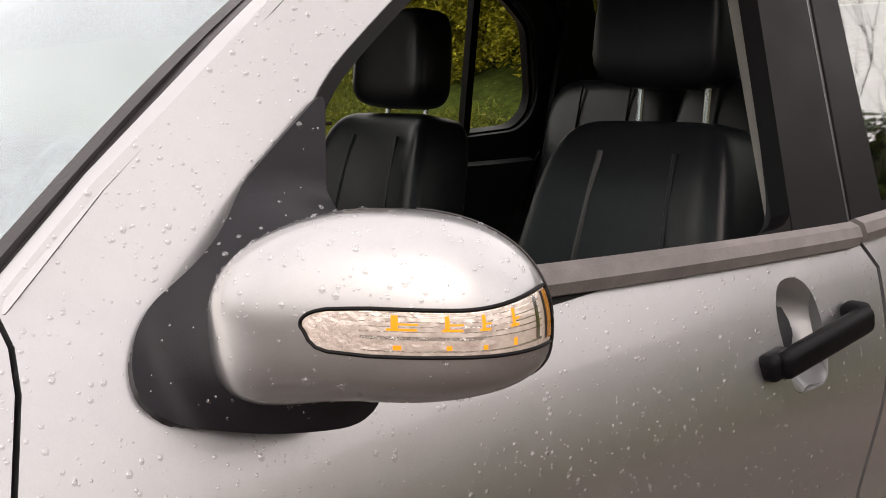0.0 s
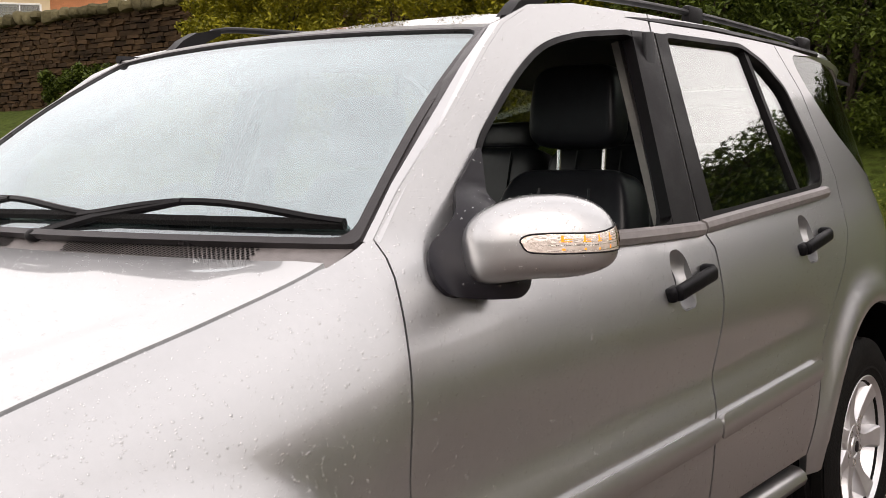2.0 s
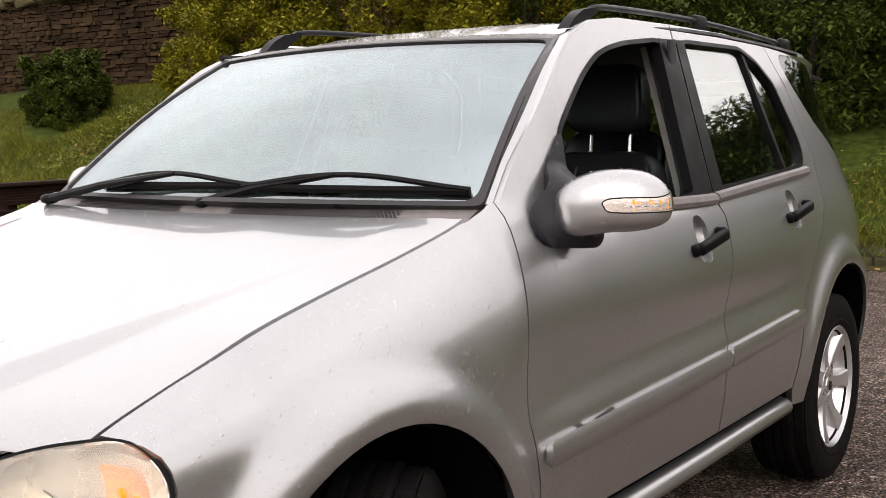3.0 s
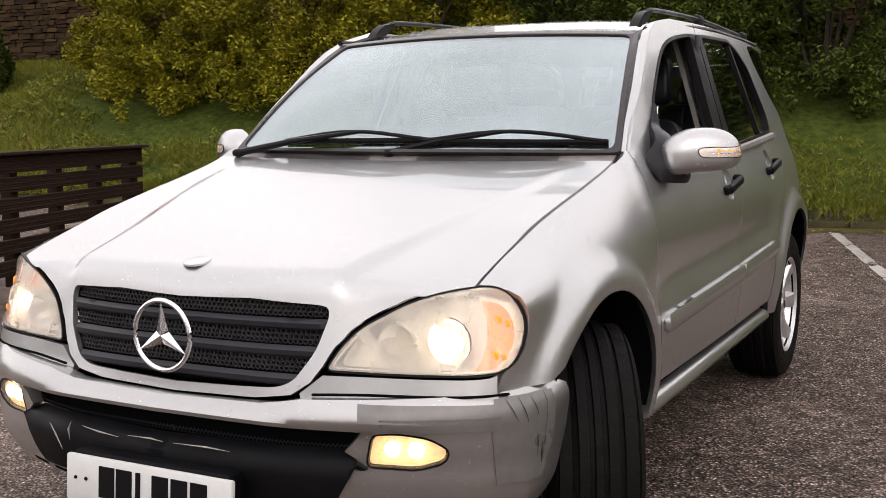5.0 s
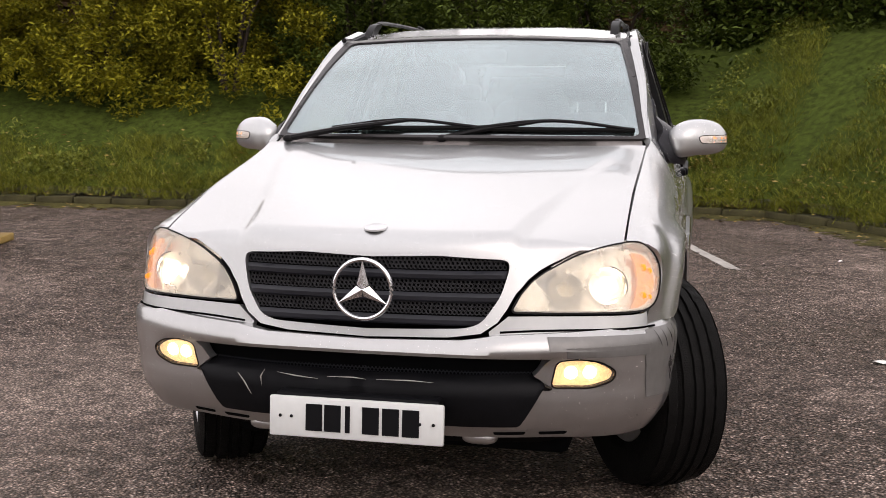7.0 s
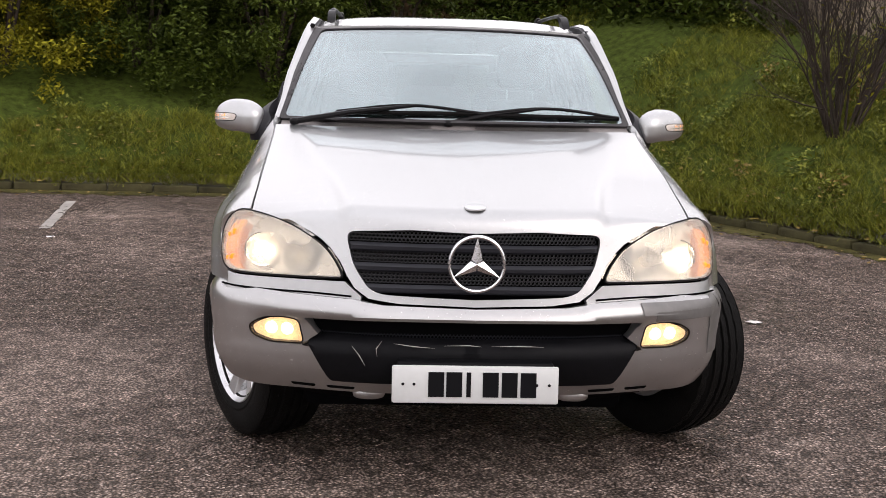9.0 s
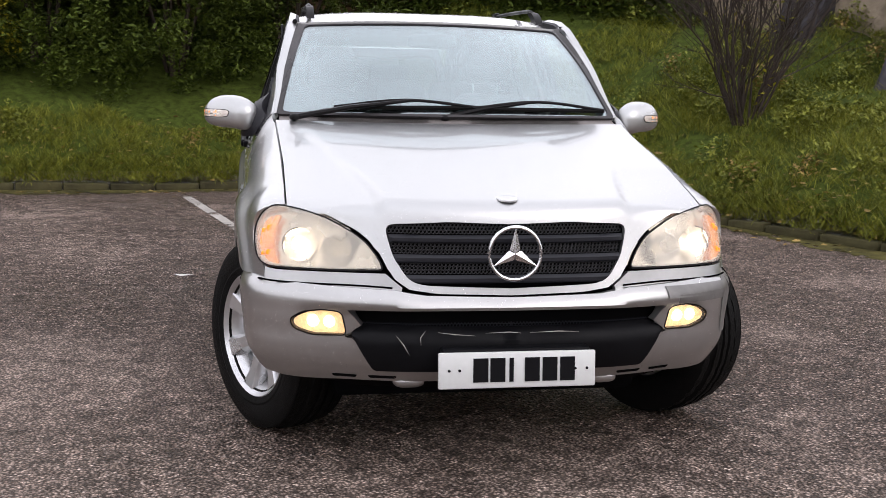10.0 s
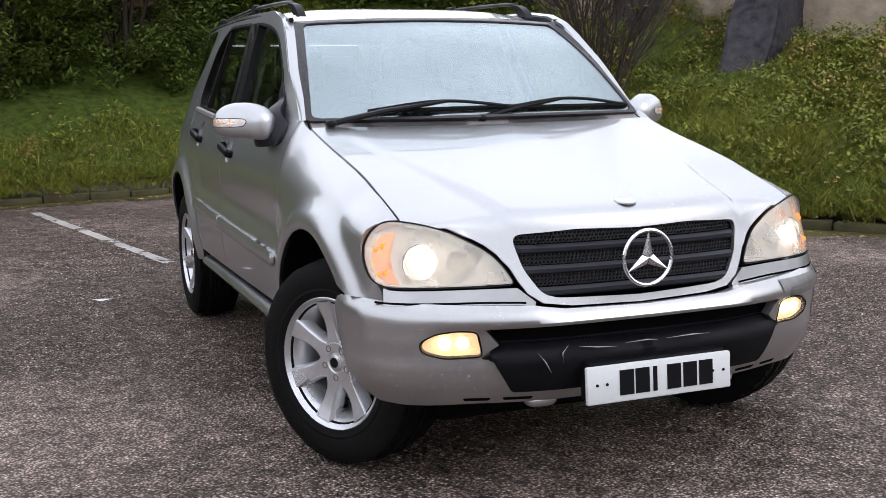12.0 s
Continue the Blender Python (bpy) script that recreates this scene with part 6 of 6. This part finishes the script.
for sg in (1, -1):
    part("pillar_lining", panel([(1.60, 1.15), (1.72, 1.15), (1.76, 1.62), (1.66, 1.62)], flank(sg, -0.07), 0.06, thick=0.02, into=(-sg, 0, 0)), LINING, car, "pale grey inner pillar trim")
    part("pillar_lining", panel([(2.70, 1.15), (2.80, 1.25), (2.95, 1.30), (2.72, 1.64), (2.64, 1.64)], flank(sg, -0.06), 0.06, thick=0.02, into=(-sg, 0, 0)), CABIN, car)
    part("belt_strap", block(0.012, 0.045, 0.9, pose(sg * 0.70, 1.70, 1.2, 6), 0.003), CABIN, car)

# honeycomb of the grille
bm = bmesh.new()
verts, faces = [], []
for zc in (0.790, 0.724, 0.856):
    for r in range(3):
        z = zc + (r - 1) * 0.0115
        w = 0.405 - 0.35 * max(0, 0.80 - z)
        n = int(2 * w / 0.0132)
        for i in range(n + 1):
            x = -w + (i + 0.5 * (r % 2)) * 0.0132
            if abs(x) > w:
                continue
            y = nose(x, z) + 0.022
            k = len(verts)
            for rad in (0.0078, 0.0054):
                for d in range(6):
                    a = math.pi / 6 + d * math.pi / 3
                    verts.append((x + rad * math.cos(a), y, z + rad * math.sin(a)))
            for d in range(6):
                verts.append((x + 0.0054 * math.cos(math.pi / 6 + d * math.pi / 3), y + 0.008, z + 0.0054 * math.sin(math.pi / 6 + d * math.pi / 3)))
            for d in range(6):
                e = (d + 1) % 6
                faces.append((k + d, k + e, k + 6 + e, k + 6 + d))
                faces.append((k + 6 + d, k + 6 + e, k + 12 + e, k + 12 + d))
bm.free()
me = bpy.data.meshes.new("honeycomb")
me.from_pydata(verts, [], faces)
tagged(part("honeycomb", me, MESH_BLACK, gr, flat=True), kind="stuff")

verts, faces = [], []
for r in range(7):
    for i in range(100):
        sx, z = -0.57 + 0.0114 * (i + 0.5 * (r % 2)), 0.538 + 0.0095 * r
        k = len(verts)
        for rad in (0.0066, 0.0042):
            for d in range(6):
                verts.append(bumper_at(sx + rad * math.cos(math.pi / 6 + d * math.pi / 3), z + rad * math.sin(math.pi / 6 + d * math.pi / 3), -0.047))
        for d in range(6):
            e = (d + 1) % 6
            faces.append((k + d, k + e, k + 6 + e, k + 6 + d))
me = bpy.data.meshes.new("intake_mesh")
me.from_pydata(verts, [], faces)
tagged(part("intake_mesh", me, GRILLE_BLACK, car, "black mesh in the bumper's air intake", flat=True), kind="stuff")


# ---- stone wall, buttress, fence, houses, far hedge ----
WALL = [(-40, 11.0), (-24, 11.4), (-12, 12.2), (-4, 13.2), (1.2, 14.0), (3.2, 12.6), (5.0, 10.4)]


def stone_wall():
    w = thing("stone_wall", "old dry-stone retaining wall of brown sandstone", "wall", kind="structure")
    rnd = random.Random(12)
    pts = [Vector(p) for p in WALL]
    core = bmesh.new()
    verts, faces = [], []
    near = 0
    shapes = []
    for _ in range(8):
        bm = block(1, 1, 1, bevel=0.10, seg=1)
        for v in bm.verts:
            v.co += Vector((rnd.uniform(-0.07, 0.07), rnd.uniform(-0.1, 0.1), rnd.uniform(-0.10, 0.10)))
        me = bpy.data.meshes.new("stone")
        bm.to_mesh(me)
        bm.free()
        me.materials.append(STONE)
        shapes.append(me)
    for a, b in zip(pts, pts[1:]):
        e = b - a
        L = e.length
        e.normalize()
        nv = Vector((-e.y, e.x))
        z0a, z0b = bank(a.x, a.y) - 0.5, bank(b.x, b.y) - 0.5
        top = 4.12 if b.x < 2 else 3.6
        q = [core.verts.new((*(p + nv * o), z)) for p, zz in ((a, z0a), (b, z0b)) for o in (0.03, 0.5) for z in (zz, top)]
        for f in ((0, 1, 5, 4), (2, 6, 7, 3), (1, 3, 7, 5), (0, 2, 3, 1), (4, 5, 7, 6)):
            core.faces.new([q[i] for i in f])
        z = min(z0a, z0b)
        while z < top:
            h = rnd.uniform(0.045, 0.12)
            u = -rnd.uniform(0, 0.3)
            while u < L:
                ln = rnd.uniform(0.10, 0.36)
                mid = a + e * (u + ln / 2)
                if z > bank(mid.x, mid.y) - 0.25:
                    d = rnd.uniform(0.08, 0.20)
                    m = Matrix.Translation((*(mid + nv * 0.03), z + h / 2)) @ Euler((rnd.uniform(-0.15, 0.15), rnd.uniform(-0.08, 0.08), rnd.uniform(-0.10, 0.10) + math.atan2(e.y, e.x))).to_matrix().to_4x4() @ Matrix.Diagonal((ln * 0.97, d, h * 0.92, 1))
                    if near < 300 and -11.5 < mid.x < -8.0:
                        near += 1
                        s = new("stone", shapes[rnd.randrange(8)])
                        s.parent = w
                        s.matrix_basis = m
                    else:
                        k = len(verts)
                        for c in ((-0.5, -0.5, -0.5), (0.5, -0.5, -0.5), (0.5, -0.5, 0.5), (-0.5, -0.5, 0.5), (-0.5, 0.5, -0.5), (0.5, 0.5, -0.5), (0.5, 0.5, 0.5), (-0.5, 0.5, 0.5)):
                            p = Vector(c) * 0.94 if c[1] < 0 else Vector(c)
                            verts.append(m @ (p + Vector((rnd.uniform(-0.06, 0.06), rnd.uniform(-0.1, 0.1), rnd.uniform(-0.09, 0.09)))))
                        faces.extend([(k, k + 1, k + 2, k + 3), (k + 3, k + 2, k + 6, k + 7), (k, k + 3, k + 7, k + 4), (k + 1, k + 5, k + 6, k + 2), (k, k + 4, k + 5, k + 1)])
                u += ln
            z += h
    boulders = []
    for k in range(4):
        ob = part("coping_stone", soft(1, 1, 1, Matrix(), 0.6, 12, 8, lambda p: p * (1 + 0.25 * noise.noise(p * 2.2 + Vector((k * 5, 0, 0))))), MOSSY, w)
        boulders.append(ob)
    u = 0
    run = dense(WALL[1:5], 0.28, closed=False)
    for i, (a, b) in enumerate(zip(run, run[1:])):
        if a.x < -23 or a.x > -3:
            continue
        e = b - a
        m = Matrix.Translation((*(a + e * rnd.uniform(0.4, 0.6)), 4.12 + rnd.uniform(0.02, 0.07))) @ Euler((rnd.uniform(-0.2, 0.2), rnd.uniform(-0.2, 0.2), math.atan2(e.y, e.x) + rnd.uniform(-0.2, 0.2))).to_matrix().to_4x4() @ Matrix.Diagonal((rnd.uniform(0.26, 0.36), rnd.uniform(0.36, 0.5), rnd.uniform(0.18, 0.28), 1))
        if u < 4:
            boulders[u].matrix_basis = m
        else:
            s = new("coping_stone", boulders[rnd.randrange(4)].data)
            s.parent = w
            s.matrix_basis = m
        u += 1
    bmesh.ops.recalc_face_normals(core, faces=core.faces)
    part("wall_core", core, MORTAR, w, flat=True)
    me = bpy.data.meshes.new("stonework")
    me.from_pydata(verts, [], faces)
    tagged(part("stonework", me, STONE, w, flat=True), kind="stuff")


stone_wall()


def render_wall():
    """Pale retaining wall with a dark buttress where the bank turns."""
    bm = bmesh.new()
    line = [(3.6, 12.9), (5.3, 10.6), (6.9, 8.4), (8.4, 6.6), (11.5, 4.2), (18, 1.0)]
    pts = dense(line, 0.5, closed=False)
    rows = []
    for i, p in enumerate(pts):
        e = (pts[min(i + 1, len(pts) - 1)] - pts[max(i - 1, 0)]).normalized()
        nv = Vector((-e.y, e.x))
        rows.append([bm.verts.new((*(p + nv * (0.12 * k / 8 + 0.012 * noise.noise((p.x * 2, p.y * 2, k)))), 0.6 + k * 0.34)) for k in range(9)] + [bm.verts.new((*(p + nv * 0.7), 3.32)), bm.verts.new((*(p + nv * 0.7), 0.6))])
    for r, q in zip(rows, rows[1:]):
        for k in range(10):
            bm.faces.new((r[k], q[k], q[k + 1], r[k + 1]))
    bmesh.ops.recalc_face_normals(bm, faces=bm.faces)
    tagged(part("retaining_wall", bm, RENDER), "pale stained rendered retaining wall above the bank", "wall", kind="structure")
    for (x, y), turn, hw0 in (((7.16, 7.76), 53, 0.33), ((6.35, 9.35), 53, 0.30)):
        bm = bmesh.new()
        ring = []
        z0 = 0.7
        for k in range(13):
            t = k / 12
            z = z0 + 2.5 * t
            hw, out = hw0 - 0.03 * t, max(0.12, 1.35 - 0.74 * (z - 1.2))
            ring.append([bm.verts.new((px + 0.07 * noise.noise((px * 3, z * 1.6, py * 3)), py + 0.06 * noise.noise((px * 2, z * 1.3, 7)), z)) for px, py in ((-hw, -out), (-hw * 0.3, -out), (hw * 0.4, -out), (hw, -out), (hw + 0.05, 0.9), (-hw - 0.05, 0.9))])
        for r, q in zip(ring, ring[1:]):
            for k in range(6):
                bm.faces.new((r[k], r[(k + 1) % 6], q[(k + 1) % 6], q[k]))
        bm.faces.new(ring[-1])
        bmesh.ops.recalc_face_normals(bm, faces=bm.faces)
        bmesh.ops.bevel(bm, geom=[e for e in bm.edges if abs(e.verts[0].co.z - e.verts[1].co.z) > 0.2], offset=0.05, segments=2, affect="EDGES")
        ob = part("buttress", bm, TARRED, None, sharp=50)
        ob.matrix_basis = pose(x, y, 0, 0, 0, -turn)
        tagged(ob, "dark blackened sloping stone buttress against the wall", "buttress", "wall buttresses")


render_wall()


def fence():
    a, b = Vector((-5.42, 5.08)), Vector((-4.07, 0.58))
    e = (b - a).normalized()
    ang = math.degrees(math.atan2(e.y, e.x))
    L = (b - a).length
    f = thing("slatted_fence", "low brown-stained slatted timber fence", "fence", at=pose(a.x, a.y, gz(a.x, a.y), 0, 0, ang))
    for k, z in enumerate((0.125, 0.280, 0.435, 0.590, 0.745, 0.900)):
        n = 6 if k < 5 else 7
        boards = [block(L, 0.030, 0.0175, pose(L / 2, 0.004 * (q % 2), z + 0.0192 * (q - (n - 1) / 2)), 0.004, 1) for q in range(n)]
        part("slat", merged(*boards, block(L, 0.022, 0.0192 * n - 0.004, pose(L / 2, 0, z), 0.004, 1)), TIMBER, f)
    part("cap_rail", block(L + 0.04, 0.11, 0.025, pose(L / 2, 0.02, 0.980), 0.006), TIMBER, f)
    for k in range(int(L / 0.66) + 1):
        part("post", block(0.16 if k == 0 else 0.10, 0.09, 1.06, pose(0.11 + 0.66 * k, -0.07, 0.43), 0.008), TIMBER, f)
    part("base_timber", block(0.58, 0.42, 0.07, pose(0.16, 0.02, 0.035), 0.012), LITTER, f, "pale timber base")


fence()


def window(parent, x, z, w, h, y=0.0):
    fr = part("window", merged(block(w, 0.10, 0.07, pose(x, y, z - h / 2), 0.01), block(w, 0.10, 0.07, pose(x, y, z + h / 2), 0.01), block(0.07, 0.10, h, pose(x - w / 2, y, z), 0.01), block(0.07, 0.10, h, pose(x + w / 2, y, z), 0.01), block(0.05, 0.08, h, pose(x, y, z), 0.01)), WHITE, parent)
    part("pane", block(w - 0.05, 0.02, h - 0.05, pose(x, y + 0.02, z), 0), DARK_GLASS, fr)
    part("sill", block(w + 0.2, 0.22, 0.08, pose(x, y - 0.06, z - h / 2 - 0.06), 0.01), WHITE, fr)


def house(x, y, turn, w, d, eave, material, label, wins, ridge=2.2):
    h = thing("house", label, "house", at=pose(x, y, 1.5, 0, 0, turn))
    part("wall", block(w, d, eave, pose(0, d / 2, eave / 2), 0.02), material, h)
    bm = bmesh.new()
    v = [bm.verts.new(p) for p in ((-w / 2 - 0.4, -0.4, eave), (w / 2 + 0.4, -0.4, eave), (w / 2 + 0.4, d + 0.4, eave), (-w / 2 - 0.4, d + 0.4, eave), (-w / 2 - 0.1, d / 2, eave + ridge), (w / 2 + 0.1, d / 2, eave + ridge))]
    for f in ((0, 1, 5, 4), (2, 3, 4, 5), (0, 4, 3), (1, 2, 5), (0, 3, 2, 1)):
        bm.faces.new([v[i] for i in f])
    bmesh.ops.recalc_face_normals(bm, faces=bm.faces)
    part("roof", bm, SLATE, h, flat=True)
    part("gutter", tube([(-w / 2 - 0.4, -0.42, eave), (w / 2 + 0.4, -0.42, eave)], 0.09, 8), WHITE, h)
    for wx, wz, ww, wh in wins:
        window(h, wx, wz, ww, wh, -0.03)
    part("chimney", block(0.8, 0.8, 1.4, pose(w * 0.3, d / 2, eave + ridge + 0.3), 0.03), BRICK, h)
    return h


house(-35.5, 19.0, 58, 11, 7, 6.0, CREAM, "cream rendered house with a slate roof behind the wall", [(3.0, 4.6, 1.4, 1.6), (-2.5, 4.6, 1.4, 1.6)])
house(-29.5, 27.0, 50, 12, 7, 9.0, BRICK, "orange brick house with white windows behind the wall", [(2.6, 5.6, 1.8, 1.6), (-2.5, 5.6, 1.8, 1.6), (2.6, 7.8, 1.8, 1.2)])


def hedge(pts, h, name, label, seed, material, per=1200, size=0.11):
    """A far row of trees as one mass of leaf clumps."""
    rnd = random.Random(seed)
    cl = []
    for p in dense(pts, 1.6, closed=False):
        hh = h * (0.75 + 0.5 * rnd.random())
        for k in range(4):
            cl.append((Vector((p.x + rnd.gauss(0, 0.6), p.y + rnd.gauss(0, 0.6), hh * (0.15 + 0.27 * k))), rnd.uniform(0.9, 1.5) * (1.1 - 0.12 * k)))
    tagged(part(name, leaves(cl, per * len(cl) // 4, size, rnd), material, flat=True), label, "trees", kind="stuff")


hedge([(16, 14), (15, 4), (14, -6), (12, -16), (4, -22), (-8, -24), (-20, -20)], 3.6, "far_hedge", "dark green hedge and trees round the car park", 31, LEAF_D)
hedge([(2.6, 14.5), (5.4, 12.2), (8.5, 9.2), (12, 6.5)], 2.8, "far_hedge", "trees standing behind the retaining wall", 33, LEAF_D, 6000, 0.06)
hedge([(-26, -14), (-30, -4), (-32, 4)], 3.0, "far_hedge", "dark green hedge at the far side of the car park", 32, LEAF_D)


def ivy():
    rnd = random.Random(44)
    cl = []
    for p in dense(WALL[2:6], 0.7, closed=False):
        cl.append((Vector((p.x, p.y + 0.2, (4.25 if p.x < 1.2 else 3.6) + rnd.uniform(-0.1, 0.1))), rnd.uniform(0.2, 0.42)))
    for p in dense(WALL[4:7], 0.42, closed=False):
        for k in range(4):
            cl.append((Vector((p.x - 0.15, p.y - 0.15, 2.3 + 0.42 * k + rnd.uniform(-0.1, 0.1))), rnd.uniform(0.25, 0.38)))
    tagged(part("ivy", leaves(cl, 30000, 0.05, rnd), LEAF_D, flat=True), "ivy and weeds growing along the wall top", "ivy", kind="stuff")


ivy()

# paper scraps on the asphalt
for x, y, s in ((1.95, 2.2, 0.09), (-1.35, 3.5, 0.11), (-3.1, 5.1, 0.08), (2.2, 6.0, 0.06)):
    bm = bmesh.new()
    rnd = random.Random(int(x * 100))
    ring = [bm.verts.new((x + s * rnd.uniform(0.3, 0.8) * math.cos(k * 0.9), y + s * rnd.uniform(0.2, 0.5) * math.sin(k * 0.9), gz(x, y) + 0.006 + rnd.uniform(0, 0.012))) for k in range(7)]
    c = bm.verts.new((x, y, gz(x, y) + 0.018))
    for k in range(7):
        bm.faces.new((ring[k], ring[(k + 1) % 7], c))
    bmesh.ops.recalc_face_normals(bm, faces=bm.faces)
    tagged(part("paper_scrap", bm, WHITE, flat=True), "crumpled wet white paper scrap on the asphalt", "litter", "paper scraps")


# ---- rain drops on the body ----
def rain(count):
    rnd = random.Random(77)
    weights = np.array([d[3] for d in DROPS])
    pick = np.random.RandomState(4).choice(len(DROPS), count, p=weights / weights.sum())
    verts, faces = [], []
    for i in pick:
        a, b, c, _ = DROPS[i]
        u, v = rnd.random(), rnd.random()
        if u + v > 1:
            u, v = 1 - u, 1 - v
        p = a + (b - a) * u + (c - a) * v
        n = (b - a).cross(c - a).normalized()
        if noise.noise((p.x * 5, p.y * 5, p.z * 5)) < rnd.uniform(-0.7, 0.1):
            continue
        t = n.orthogonal().normalized()
        w = n.cross(t)
        r = min(0.0036, 0.00095 * math.exp(abs(rnd.gauss(0, 0.62))))
        run = 1 + (0.25 * rnd.random() if abs(n.z) < 0.6 else 0.1)
        k = len(verts)
        a0 = rnd.random() * 6
        for rad, h in ((1.0, 0.0), (0.72, 0.34)):
            for j in range(6):
                q = a0 + j * 2 * math.pi / 6
                o = t * math.cos(q) * r * rad + w * math.sin(q) * r * rad
                o.z *= run
                verts.append(p + o + n * (r * h + 0.0002))
        verts.append(p + n * r * 0.52)
        for j in range(6):
            e = (j + 1) % 6
            faces.append((k + j, k + e, k + 6 + e, k + 6 + j))
            faces.append((k + 6 + j, k + 6 + e, k + 12))
    me = bpy.data.meshes.new("rain_drops")
    me.from_pydata(verts, [], faces)
    ob = part("rain_drops", me, WATER, car, "clear rain drops on the paint", sharp=80)
    ob.visible_shadow = False
    tagged(ob, kind="stuff")


rain(31000)
